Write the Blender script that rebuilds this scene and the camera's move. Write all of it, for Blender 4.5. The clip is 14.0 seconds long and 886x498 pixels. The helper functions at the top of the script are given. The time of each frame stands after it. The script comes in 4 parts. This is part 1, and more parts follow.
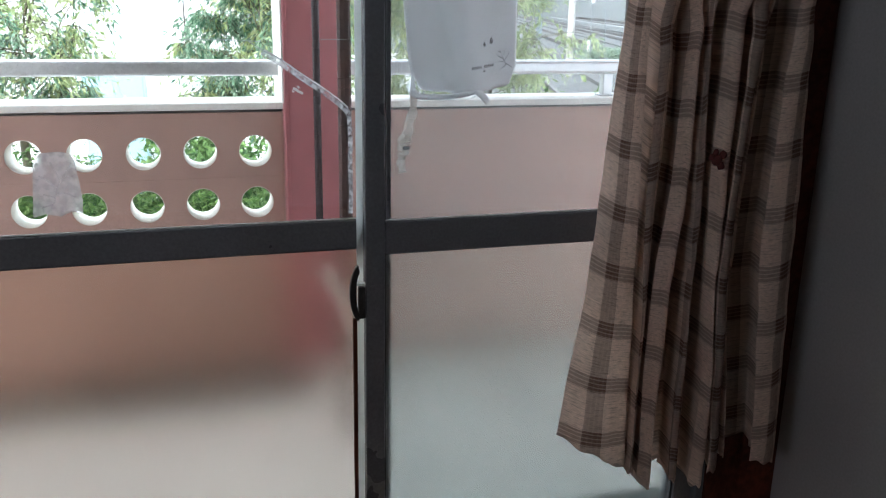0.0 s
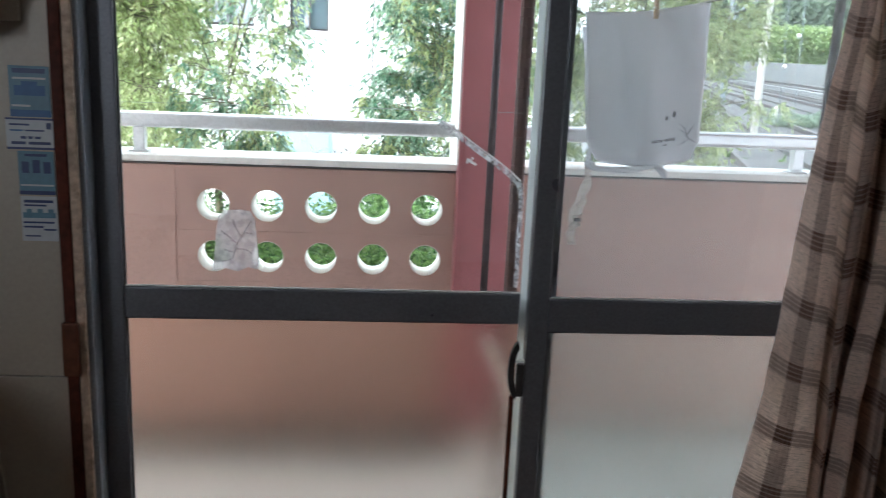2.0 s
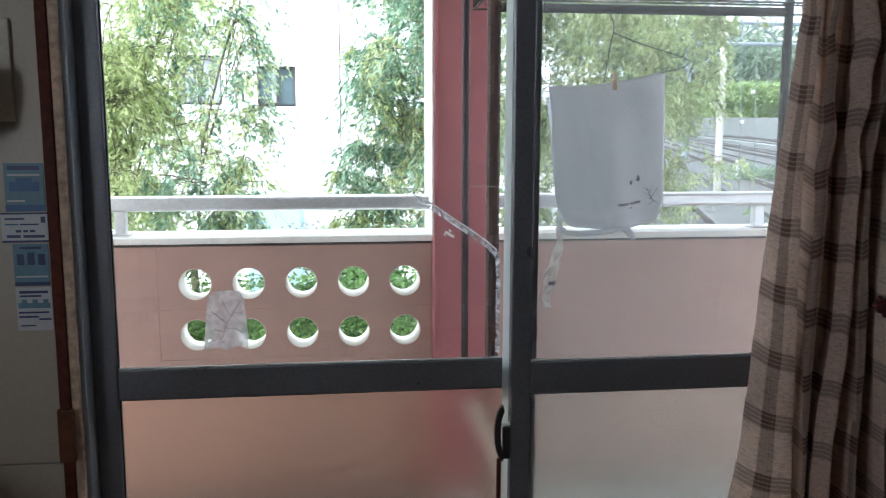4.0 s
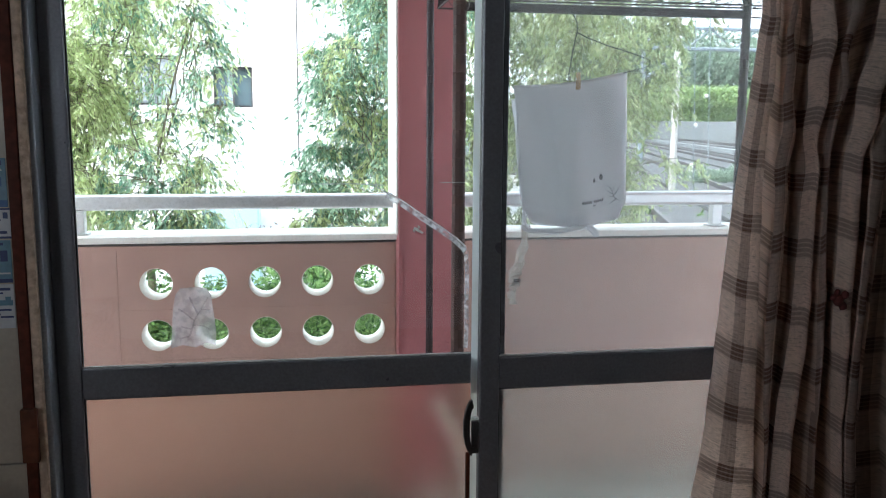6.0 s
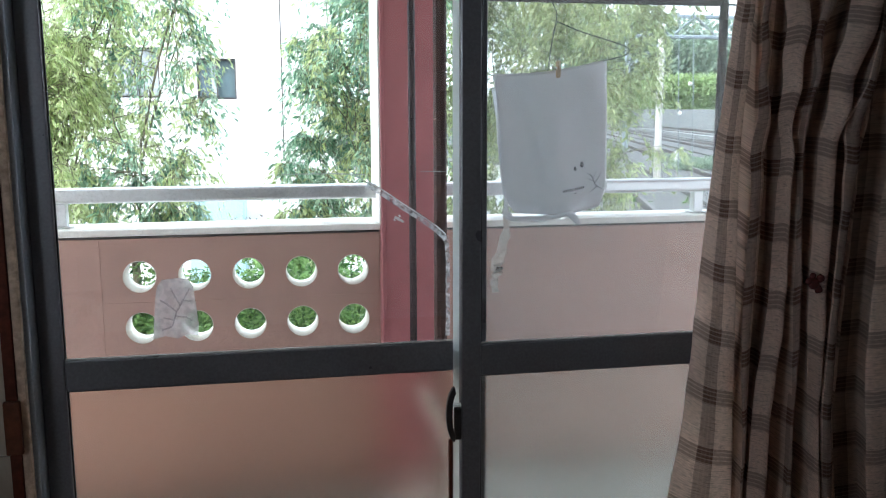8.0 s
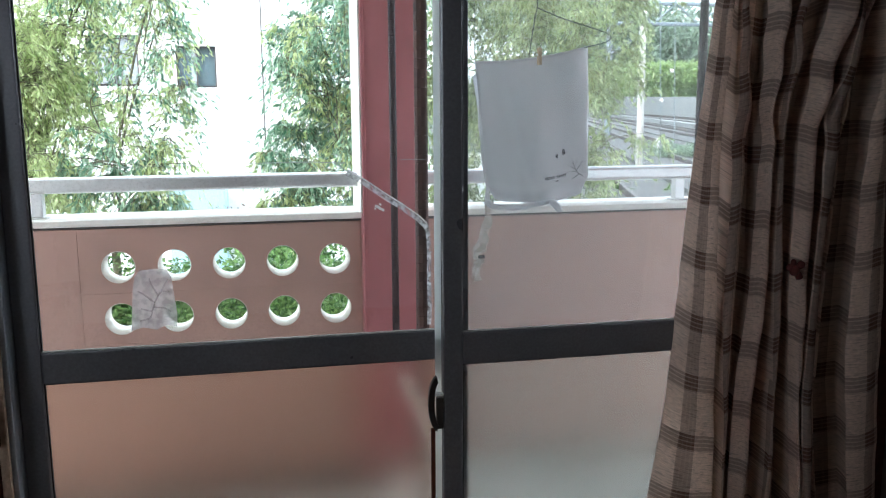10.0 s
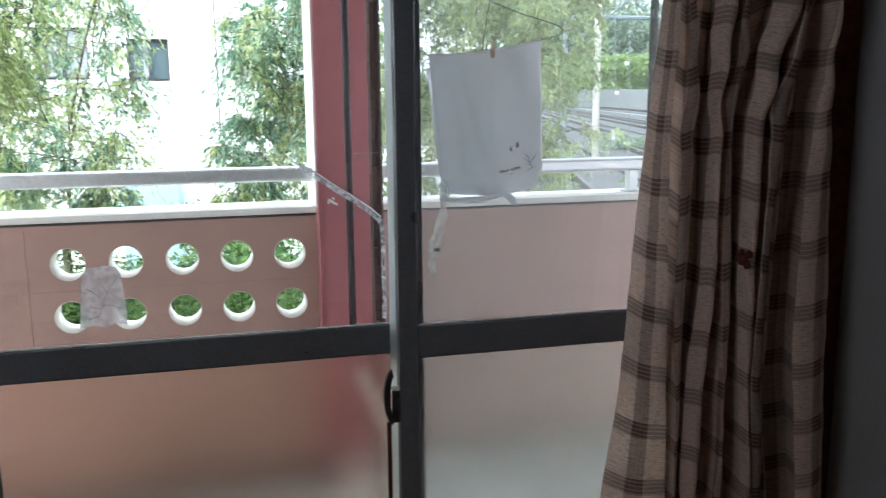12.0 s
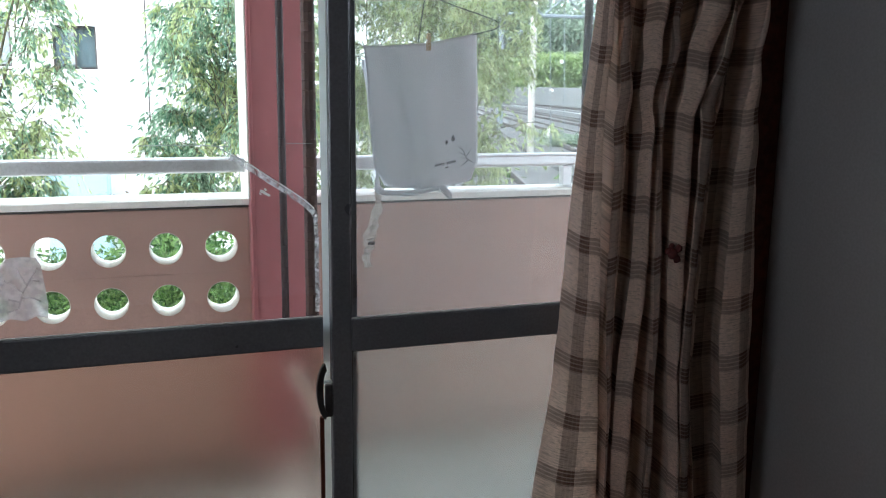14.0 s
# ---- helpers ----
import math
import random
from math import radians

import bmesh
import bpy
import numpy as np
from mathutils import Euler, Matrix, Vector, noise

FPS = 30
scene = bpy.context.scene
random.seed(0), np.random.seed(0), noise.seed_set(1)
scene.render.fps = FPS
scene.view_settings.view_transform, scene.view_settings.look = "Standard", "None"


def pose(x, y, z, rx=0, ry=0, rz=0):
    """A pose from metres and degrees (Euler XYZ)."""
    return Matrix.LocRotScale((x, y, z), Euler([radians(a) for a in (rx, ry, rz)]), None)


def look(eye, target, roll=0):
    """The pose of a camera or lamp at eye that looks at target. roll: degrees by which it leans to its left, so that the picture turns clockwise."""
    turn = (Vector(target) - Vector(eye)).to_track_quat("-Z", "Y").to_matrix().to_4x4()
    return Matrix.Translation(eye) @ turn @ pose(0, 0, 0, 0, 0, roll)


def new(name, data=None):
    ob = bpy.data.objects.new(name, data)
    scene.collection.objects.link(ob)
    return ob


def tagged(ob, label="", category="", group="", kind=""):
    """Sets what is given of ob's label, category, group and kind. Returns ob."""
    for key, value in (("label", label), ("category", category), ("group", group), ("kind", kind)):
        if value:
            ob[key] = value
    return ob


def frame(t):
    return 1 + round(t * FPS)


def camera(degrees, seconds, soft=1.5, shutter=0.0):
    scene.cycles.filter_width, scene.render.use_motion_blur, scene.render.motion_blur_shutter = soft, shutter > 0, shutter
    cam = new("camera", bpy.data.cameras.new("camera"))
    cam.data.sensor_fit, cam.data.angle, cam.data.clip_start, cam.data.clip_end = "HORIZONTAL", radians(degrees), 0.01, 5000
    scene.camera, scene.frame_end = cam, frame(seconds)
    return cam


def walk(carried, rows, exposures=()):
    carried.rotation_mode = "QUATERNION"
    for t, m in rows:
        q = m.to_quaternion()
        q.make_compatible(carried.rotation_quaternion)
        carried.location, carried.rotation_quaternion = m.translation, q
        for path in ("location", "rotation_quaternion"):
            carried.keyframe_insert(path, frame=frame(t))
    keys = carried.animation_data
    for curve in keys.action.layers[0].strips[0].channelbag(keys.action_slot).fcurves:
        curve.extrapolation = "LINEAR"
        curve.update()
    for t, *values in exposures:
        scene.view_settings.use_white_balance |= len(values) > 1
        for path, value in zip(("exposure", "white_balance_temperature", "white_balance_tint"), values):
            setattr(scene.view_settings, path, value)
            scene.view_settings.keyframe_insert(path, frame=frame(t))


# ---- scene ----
cam = camera(55.0, 14.0, soft=1.0, shutter=0.6)
# seconds, eye x y z, rx ry rz
EXPO = 2.09
ROWS = [
    (0, 0.0506, -1.6870, 1.3777, 73.968, -1.029, -16.347),
    (0.5, 0.0490, -1.6765, 1.3786, 73.850, -1.331, -15.001),
    (1, 0.0551, -1.6691, 1.4046, 77.302, -0.812, -11.279),
    (1.5, 0.0623, -1.6518, 1.4121, 77.455, -2.289, -7.596),
    (2, 0.0593, -1.6350, 1.4095, 77.212, -2.470, -4.569),
    (2.5, 0.0616, -1.6321, 1.4017, 77.243, -1.503, -1.846),
    (3, 0.0607, -1.6371, 1.4017, 77.192, -1.351, -1.523),
    (3.5, 0.0709, -1.6673, 1.3996, 78.805, 0.553, -3.841),
    (3.7, 0.0507, -1.7005, 1.4330, 81.417, 0.152, -5.419),
    (5.8, 0.0118, -1.7118, 1.4208, 82.148, -0.326, -9.507),
    (6, 0.0121, -1.7117, 1.4205, 81.863, -0.346, -9.671),
    (6.5, 0.0213, -1.7158, 1.4210, 81.608, 0.035, -10.308),
    (7, 0.0140, -1.7274, 1.4226, 81.657, 0.166, -10.396),
    (7.5, 0.0167, -1.7278, 1.4217, 81.569, 0.153, -10.472),
    (8, 0.0232, -1.7262, 1.4182, 81.219, 0.174, -10.615),
    (8.2, 0.0265, -1.7191, 1.4142, 81.184, 0.116, -10.615),
    (10.3, 0.0308, -1.7159, 1.4180, 80.354, 0.436, -12.166),
    (10.5, 0.0336, -1.7189, 1.4184, 80.352, 0.530, -12.433),
    (11, 0.0394, -1.7201, 1.4154, 80.242, 0.757, -12.924),
    (11.5, 0.0389, -1.7201, 1.4151, 80.042, 0.669, -13.646),
    (12, 0.0396, -1.7180, 1.4172, 79.954, 0.466, -14.598),
    (12.5, 0.0477, -1.7075, 1.4115, 79.777, -0.457, -18.050),
    (13, 0.0416, -1.7140, 1.4149, 79.558, -0.534, -18.824),
    (13.5, 0.0413, -1.7096, 1.4113, 79.589, -0.485, -18.899),
    (14, 0.0446, -1.7098, 1.4099, 79.650, -0.587, -18.796),
]

walk(cam, [(t, pose(x, y, z, rx, ry, rz)) for t, x, y, z, rx, ry, rz in ROWS], exposures=[(0.0, EXPO + 0.12, 5840, 7), (3.5, EXPO + 0.10, 5840, 7), (6.0, EXPO, 5800, 6), (14.0, EXPO, 5840, 6)])

# ---- world and sun: bright overcast sky ----
world = bpy.data.worlds.new("overcast_sky")
scene.world = world
world.use_nodes = True
wn = world.node_tree
sky = wn.nodes.new("ShaderNodeTexSky")
sky.sky_type = 'NISHITA'
sky.sun_disc = False
sky.sun_elevation = radians(48)
sky.sun_rotation = radians(236)
sky.air_density = 1.0
sky.dust_density = 6.0
sky.ozone_density = 1.0
soft_grey = wn.nodes.new("ShaderNodeMixRGB")
soft_grey.inputs[0].default_value = 0.75
soft_grey.inputs[2].default_value = (7.5, 8.0, 8.4, 1)
wn.links.new(sky.outputs[0], soft_grey.inputs[1])
wn.links.new(soft_grey.outputs[0], wn.nodes["Background"].inputs[0])
wn.nodes["Background"].inputs[1].default_value = 0.15

sun_data = bpy.data.lights.new("sun", 'SUN')
sun_data.energy = 1.2
sun_data.angle = radians(25)
sun_data.color = (1.0, 0.96, 0.9)
sun = new("sun", sun_data)
sun.matrix_world = look((-9, -6, 12), (0, 0, 0))


# fill light for the room, in an unseen window added to the side wall
day = bpy.data.lights.new("room_fill", 'AREA')
day.shape, day.size, day.size_y = 'RECTANGLE', 0.82, 0.86
day.energy = 1.3
day.color = (0.95, 0.98, 1.0)
new("room_fill", day).matrix_world = look((-1.37, -1.85, 1.475), (0, -1.75, 1.45))


# ---- materials ----
def node_mat(name):
    m = bpy.data.materials.new(name)
    m.use_nodes = True
    return m, m.node_tree, m.node_tree.nodes["Principled BSDF"]


def surface(name, base, rough=0.6, metal=0.0, grain=60.0, stain=3.0, vary=0.18, bump=0.15, dirt=None, dirt_amount=0.25, spec=0.5, island=0.0, per_object=0.0):
    """A procedural surface: grain and stains in the colour, fine relief."""
    m, nt, bsdf = node_mat(name)
    co = nt.nodes.new("ShaderNodeTexCoord")
    n1 = nt.nodes.new("ShaderNodeTexNoise")
    n1.inputs["Scale"].default_value = grain
    n1.inputs["Detail"].default_value = 6
    n2 = nt.nodes.new("ShaderNodeTexNoise")
    n2.inputs["Scale"].default_value = stain
    n2.inputs["Detail"].default_value = 5
    for n in (n1, n2):
        nt.links.new(co.outputs["Object"], n.inputs["Vector"])
    def ramp(src, lo, hi):
        r = nt.nodes.new("ShaderNodeMapRange")
        r.inputs[1].default_value, r.inputs[2].default_value = 0.3, 0.7
        r.inputs[3].default_value, r.inputs[4].default_value = lo, hi
        nt.links.new(src, r.inputs[0])
        return r.outputs[0]
    hsv = nt.nodes.new("ShaderNodeHueSaturation")
    hsv.inputs["Color"].default_value = (*base, 1)
    val = nt.nodes.new("ShaderNodeMath")
    val.operation = 'MULTIPLY'
    nt.links.new(ramp(n1.outputs[0], 1 - vary, 1 + vary), val.inputs[0])
    nt.links.new(ramp(n2.outputs[0], 1 - vary, 1 + vary * 0.6), val.inputs[1])
    last = val.outputs[0]
    if island or per_object:
        g = nt.nodes.new("ShaderNodeNewGeometry" if island else "ShaderNodeObjectInfo")
        r = nt.nodes.new("ShaderNodeMapRange")
        a = island or per_object
        r.inputs[3].default_value, r.inputs[4].default_value = 1 - a, 1 + a
        nt.links.new(g.outputs["Random Per Island" if island else "Random"], r.inputs[0])
        v2 = nt.nodes.new("ShaderNodeMath")
        v2.operation = 'MULTIPLY'
        nt.links.new(last, v2.inputs[0])
        nt.links.new(r.outputs[0], v2.inputs[1])
        last = v2.outputs[0]
    nt.links.new(last, hsv.inputs["Value"])
    col = hsv.outputs[0]
    if dirt:
        mx = nt.nodes.new("ShaderNodeMixRGB")
        mx.inputs[2].default_value = (*dirt, 1)
        n3 = nt.nodes.new("ShaderNodeTexNoise")
        n3.inputs["Scale"].default_value = stain * 2.3
        n3.inputs["Detail"].default_value = 8
        n3.inputs["Roughness"].default_value = 0.7
        nt.links.new(co.outputs["Object"], n3.inputs["Vector"])
        r = nt.nodes.new("ShaderNodeMapRange")
        r.inputs[1].default_value, r.inputs[2].default_value = 0.5, 0.75
        r.inputs[4].default_value = dirt_amount
        nt.links.new(n3.outputs[0], r.inputs[0])
        nt.links.new(r.outputs[0], mx.inputs[0])
        nt.links.new(col, mx.inputs[1])
        col = mx.outputs[0]
    nt.links.new(col, bsdf.inputs["Base Color"])
    bsdf.inputs["Metallic"].default_value = metal
    bsdf.inputs["Specular IOR Level"].default_value = spec
    nt.links.new(ramp(n2.outputs[0], max(0.03, rough - 0.08), min(1, rough + 0.08)), bsdf.inputs["Roughness"])
    if bump:
        b = nt.nodes.new("ShaderNodeBump")
        b.inputs["Strength"].default_value = bump
        b.inputs["Distance"].default_value = 0.002
        nt.links.new(n1.outputs[0], b.inputs["Height"])
        nt.links.new(b.outputs[0], bsdf.inputs["Normal"])
    return m


def glass_mat(name, rough, tint=(1, 1, 1), ior=1.45, bump=0.0, bump_scale=400.0):
    m, nt, bsdf = node_mat(name)
    bsdf.inputs["Base Color"].default_value = (*tint, 1)
    bsdf.inputs["Transmission Weight"].default_value = 1.0
    bsdf.inputs["Roughness"].default_value = rough
    bsdf.inputs["IOR"].default_value = ior
    if bump:
        co = nt.nodes.new("ShaderNodeTexCoord")
        n = nt.nodes.new("ShaderNodeTexNoise")
        n.inputs["Scale"].default_value = bump_scale
        b = nt.nodes.new("ShaderNodeBump")
        b.inputs["Strength"].default_value = bump
        b.inputs["Distance"].default_value = 0.001
        nt.links.new(co.outputs["Object"], n.inputs["Vector"])
        nt.links.new(n.outputs[0], b.inputs["Height"])
        nt.links.new(b.outputs[0], bsdf.inputs["Normal"])
    return m


def film_mat(name, colour, cover, rough=0.4, patches=0.0, scale=40.0, share=0.5):
    """Thin see-through film or mesh: covers a share of what lies behind it."""
    m, nt, bsdf = node_mat(name)
    out = nt.nodes["Material Output"]
    bsdf.inputs["Base Color"].default_value = (*colour, 1)
    bsdf.inputs["Roughness"].default_value = rough
    tr = nt.nodes.new("ShaderNodeBsdfTransparent")
    mix = nt.nodes.new("ShaderNodeMixShader")
    mix.inputs[0].default_value = cover
    glow = nt.nodes.new("ShaderNodeBsdfTranslucent")
    glow.inputs[0].default_value = (*colour, 1)
    body = nt.nodes.new("ShaderNodeMixShader")
    body.inputs[0].default_value = share
    nt.links.new(bsdf.outputs[0], body.inputs[1])
    nt.links.new(glow.outputs[0], body.inputs[2])
    nt.links.new(tr.outputs[0], mix.inputs[1])
    nt.links.new(body.outputs[0], mix.inputs[2])
    nt.links.new(mix.outputs[0], out.inputs[0])
    if patches:
        co = nt.nodes.new("ShaderNodeTexCoord")
        n = nt.nodes.new("ShaderNodeTexNoise")
        n.inputs["Scale"].default_value = scale
        n.inputs["Detail"].default_value = 4
        r = nt.nodes.new("ShaderNodeMapRange")
        r.inputs[1].default_value, r.inputs[2].default_value = 0.4, 0.62
        r.inputs[3].default_value, r.inputs[4].default_value = max(0, cover - patches), min(1, cover + patches)
        nt.links.new(co.outputs["Object"], n.inputs["Vector"])
        nt.links.new(n.outputs[0], r.inputs[0])
        nt.links.new(r.outputs[0], mix.inputs[0])
    return m


def leaf_mat(name, dark, light):
    m, nt, bsdf = node_mat(name)
    out = nt.nodes["Material Output"]
    g = nt.nodes.new("ShaderNodeNewGeometry")
    rp = nt.nodes.new("ShaderNodeValToRGB")
    rp.color_ramp.elements[0].color = (*dark, 1)
    rp.color_ramp.elements[1].color = (*light, 1)
    nt.links.new(g.outputs["Random Per Island"], rp.inputs[0])
    nt.links.new(rp.outputs[0], bsdf.inputs["Base Color"])
    bsdf.inputs["Roughness"].default_value = 0.36
    tl = nt.nodes.new("ShaderNodeBsdfTranslucent")
    nt.links.new(rp.outputs[0], tl.inputs[0])
    mix = nt.nodes.new("ShaderNodeMixShader")
    mix.inputs[0].default_value = 0.55
    nt.links.new(bsdf.outputs[0], mix.inputs[1])
    nt.links.new(tl.outputs[0], mix.inputs[2])
    nt.links.new(mix.outputs[0], out.inputs[0])
    return m


def plaid_mat(name):
    """Woven cotton check, by the cloth's own coordinates in metres."""
    m, nt, bsdf = node_mat(name)
    out = nt.nodes["Material Output"]
    uv = nt.nodes.new("ShaderNodeUVMap")
    sep = nt.nodes.new("ShaderNodeSeparateXYZ")
    nt.links.new(uv.outputs[0], sep.inputs[0])
    def op(kind, a, b=None):
        n = nt.nodes.new("ShaderNodeMath")
        n.operation = kind
        for i, v in enumerate((a, b)):
            if v is None:
                continue
            if isinstance(v, (int, float)):
                n.inputs[i].default_value = v
            else:
                nt.links.new(v, n.inputs[i])
        return n.outputs[0]
    def stripes(src, period, width, shift, deep):
        # a soft-edged band once each period, broken by thin pale threads
        p = op('FRACT', op('ADD', op('DIVIDE', src, period), shift))
        d = op('ABSOLUTE', op('SUBTRACT', p, 0.5))
        band = op('LESS_THAN', d, width / period / 2)
        thread = op('GREATER_THAN', op('FRACT', op('DIVIDE', src, 0.0092)), 0.3)
        return op('MULTIPLY', band, op('ADD', op('MULTIPLY', thread, deep), 1.0 - deep))
    a = stripes(sep.outputs[0], 0.127, 0.036, 0.5, 0.15)
    b = stripes(sep.outputs[1], 0.129, 0.036, 0.872, 0.6)
    # thick pale weft threads
    flat_ = nt.nodes.new("ShaderNodeCombineXYZ")
    nt.links.new(op('MULTIPLY', sep.outputs[0], 38.0), flat_.inputs[0])
    nt.links.new(op('MULTIPLY', sep.outputs[1], 330.0), flat_.inputs[1])
    weft = nt.nodes.new("ShaderNodeTexNoise")
    weft.inputs["Scale"].default_value = 1.0
    weft.inputs["Detail"].default_value = 3
    nt.links.new(flat_.outputs[0], weft.inputs["Vector"])
    both = op('MINIMUM', op('ADD', op('MULTIPLY', a, 0.39), op('MULTIPLY', b, op('ADD', op('MULTIPLY', weft.outputs[0], 0.6), 0.16))), 1.0)
    weave = op('MULTIPLY', op('SINE', op('MULTIPLY', sep.outputs[0], 2100.0)), op('SINE', op('MULTIPLY', sep.outputs[1], 1600.0)))
    n = nt.nodes.new("ShaderNodeTexNoise")
    n.inputs["Scale"].default_value = 9
    n.inputs["Detail"].default_value = 8
    nt.links.new(uv.outputs[0], n.inputs["Vector"])
    slub = nt.nodes.new("ShaderNodeTexNoise")
    slub.inputs["Scale"].default_value = 120
    nt.links.new(uv.outputs[0], slub.inputs["Vector"])
    mx = nt.nodes.new("ShaderNodeMixRGB")
    mx.inputs[1].default_value = (0.78, 0.66, 0.585, 1)
    mx.inputs[2].default_value = (0.14, 0.07, 0.05, 1)
    nt.links.new(both, mx.inputs[0])
    hsv = nt.nodes.new("ShaderNodeHueSaturation")
    nt.links.new(mx.outputs[0], hsv.inputs["Color"])
    nt.links.new(op('ADD', op('ADD', op('MULTIPLY', n.outputs[0], 0.35), op('MULTIPLY', slub.outputs[0], 0.5)), op('ADD', op('MULTIPLY', weave, 0.09), op('ADD', op('MULTIPLY', weft.outputs[0], 1.7), -0.16))), hsv.inputs["Value"])
    nt.links.new(hsv.outputs[0], bsdf.inputs["Base Color"])
    bsdf.inputs["Roughness"].default_value = 0.9
    bsdf.inputs["Specular IOR Level"].default_value = 0.15
    bp = nt.nodes.new("ShaderNodeBump")
    bp.inputs["Strength"].default_value = 0.35
    bp.inputs["Distance"].default_value = 0.0015
    nt.links.new(op('ADD', weave, op('ADD', slub.outputs[0], weft.outputs[0])), bp.inputs["Height"])
    nt.links.new(bp.outputs[0], bsdf.inputs["Normal"])
    tl = nt.nodes.new("ShaderNodeBsdfTranslucent")
    nt.links.new(hsv.outputs[0], tl.inputs[0])
    mix = nt.nodes.new("ShaderNodeMixShader")
    mix.inputs[0].default_value = 0.62
    nt.links.new(bsdf.outputs[0], mix.inputs[1])
    nt.links.new(tl.outputs[0], mix.inputs[2])
    # loose weave: light shows between the threads
    gaps = nt.nodes.new("ShaderNodeMixShader")
    nt.links.new(op('MULTIPLY', op('GREATER_THAN', weft.outputs[0], 0.54), 0.13), gaps.inputs[0])
    nt.links.new(mix.outputs[0], gaps.inputs[1])
    nt.links.new(nt.nodes.new("ShaderNodeBsdfTransparent").outputs[0], gaps.inputs[2])
    nt.links.new(gaps.outputs[0], out.inputs[0])
    return m


BRONZE = surface("anodised_aluminium", (0.155, 0.155, 0.17), 0.32, 0.3, 180, 4, 0.12, 0.06, dirt=(0.15, 0.145, 0.14), dirt_amount=0.15)
SILVER = surface("bare_aluminium", (0.80, 0.84, 0.84), 0.32, 0.25, 200, 5, 0.12, 0.05)
JAMBGREY = surface("weathered_aluminium", (0.36, 0.38, 0.42), 0.42, 0.2, 180, 5, 0.15, 0.06)
BLACK = surface("black_plastic", (0.025, 0.022, 0.022), 0.4, 0, 150, 6, 0.2, 0.1)
RUBBER = surface("glazing_seal", (0.03, 0.03, 0.032), 0.7, 0, 150, 6, 0.2, 0.1)
BEAD = surface("grey_glazing_bead", (0.5, 0.48, 0.46), 0.6, 0, 150, 9, 0.2, 0.1)
CLEAR = glass_mat("clear_glass", 0.0, (0.97, 0.985, 0.98))
FROST = glass_mat("frosted_glass", 0.15, (0.88, 0.93, 0.875), 1.35, 0.35, 520)
FROST_BROWN = glass_mat("brownish_frosted_glass", 0.22, (0.97, 0.895, 0.785), 1.35, 0.55, 420)
TAPE = film_mat("clear_tape", (0.92, 0.93, 0.95), 0.42, 0.2, 0.28, 90)
SCRAP = film_mat("white_tape_scrap", (0.95, 0.95, 0.95), 0.9, 0.3)
TAPE_EDGE = film_mat("tape_edge", (0.8, 0.9, 0.85), 0.5, 0.2)
STICKER = film_mat("worn_sticker", (0.86, 0.80, 0.80), 0.46, 0.5, 0.12, 70)
PRINT_GREY = film_mat("faded_grey_print", (0.30, 0.26, 0.27), 0.14, 0.6)
MESH = film_mat("insect_mesh", (0.38, 0.41, 0.40), 0.21, 0.9)
VINYL = film_mat("translucent_vinyl", (0.93, 0.96, 0.95), 0.96, 0.3, share=0.92)
SALMON = surface("salmon_render", (0.525, 0.338, 0.282), 0.85, 0, 140, 2.2, 0.07, 0.35, dirt=(0.30, 0.20, 0.17), dirt_amount=0.35)
RED = surface("brick_red_paint", (0.48, 0.18, 0.19), 0.6, 0, 120, 3, 0.1, 0.25, dirt=(0.22, 0.09, 0.085), dirt_amount=0.4)
CREAM = surface("cream_paint", (0.90, 0.87, 0.81), 0.75, 0, 110, 4, 0.06, 0.2, dirt=(0.5, 0.44, 0.36), dirt_amount=0.3)
RAIL = surface("brushed_aluminium_rail", (0.66, 0.66, 0.66), 0.42, 0.75, 120, 5, 0.08, 0.08, dirt=(0.4, 0.37, 0.33), dirt_amount=0.3)
CONCRETE = surface("balcony_concrete", (0.55, 0.52, 0.495), 0.85, 0, 90, 2.5, 0.12, 0.4, dirt=(0.27, 0.26, 0.25), dirt_amount=0.4)
# dark tone of the floor channel and of the cap's painted shadow line
DARK_BAND = surface("dark_band", (0.15, 0.14, 0.13), 0.9, 0, 60, 4, 0.3, 0.5)
SLAB = surface("slab_soffit", (0.62, 0.60, 0.56), 0.9, 0, 90, 2.5, 0.08, 0.2)
PLASTER = surface("room_plaster", (0.70, 0.68, 0.65), 0.55, 0, 160, 1.5, 0.07, 0.12)
# wall grey set darker than the room plaster to imitate its dimness
DIMWALL = surface("dimmed_wall_finish", (0.30, 0.285, 0.29), 0.42, 0, 160, 1.5, 0.06, 0.08)
CEIL = surface("ceiling_board", (0.66, 0.64, 0.6), 0.9, 0, 160, 2, 0.06, 0.1)
# off-white panel toned down to brown, the room's dimness in its colour
PANEL = surface("dimmed_steel_panel", (0.40, 0.34, 0.27), 0.42, 0, 120, 2.2, 0.05, 0.03, dirt=(0.42, 0.36, 0.28), dirt_amount=0.35)
FLOORW = surface("floor_boards", (0.30, 0.19, 0.11), 0.45, 0, 60, 5, 0.25, 0.15, per_object=0.12)
PINE = surface("worn_pale_wood", (0.56, 0.41, 0.30), 0.7, 0, 70, 14, 0.25, 0.4, dirt=(0.16, 0.10, 0.06), dirt_amount=0.85)
DARKWOOD = surface("dark_stained_wood", (0.085, 0.022, 0.012), 0.6, 0, 60, 9, 0.3, 0.2, spec=0.15)
BLOCKWOOD = surface("brown_stained_block", (0.10, 0.034, 0.016), 0.55, 0, 60, 9, 0.25, 0.2, spec=0.2)
STEELTOP = surface("stainless_steel", (0.30, 0.30, 0.30), 0.3, 0.9, 220, 6, 0.12, 0.05)
STOVE = surface("black_enamel", (0.02, 0.02, 0.02), 0.25, 0, 150, 6, 0.2, 0.05)
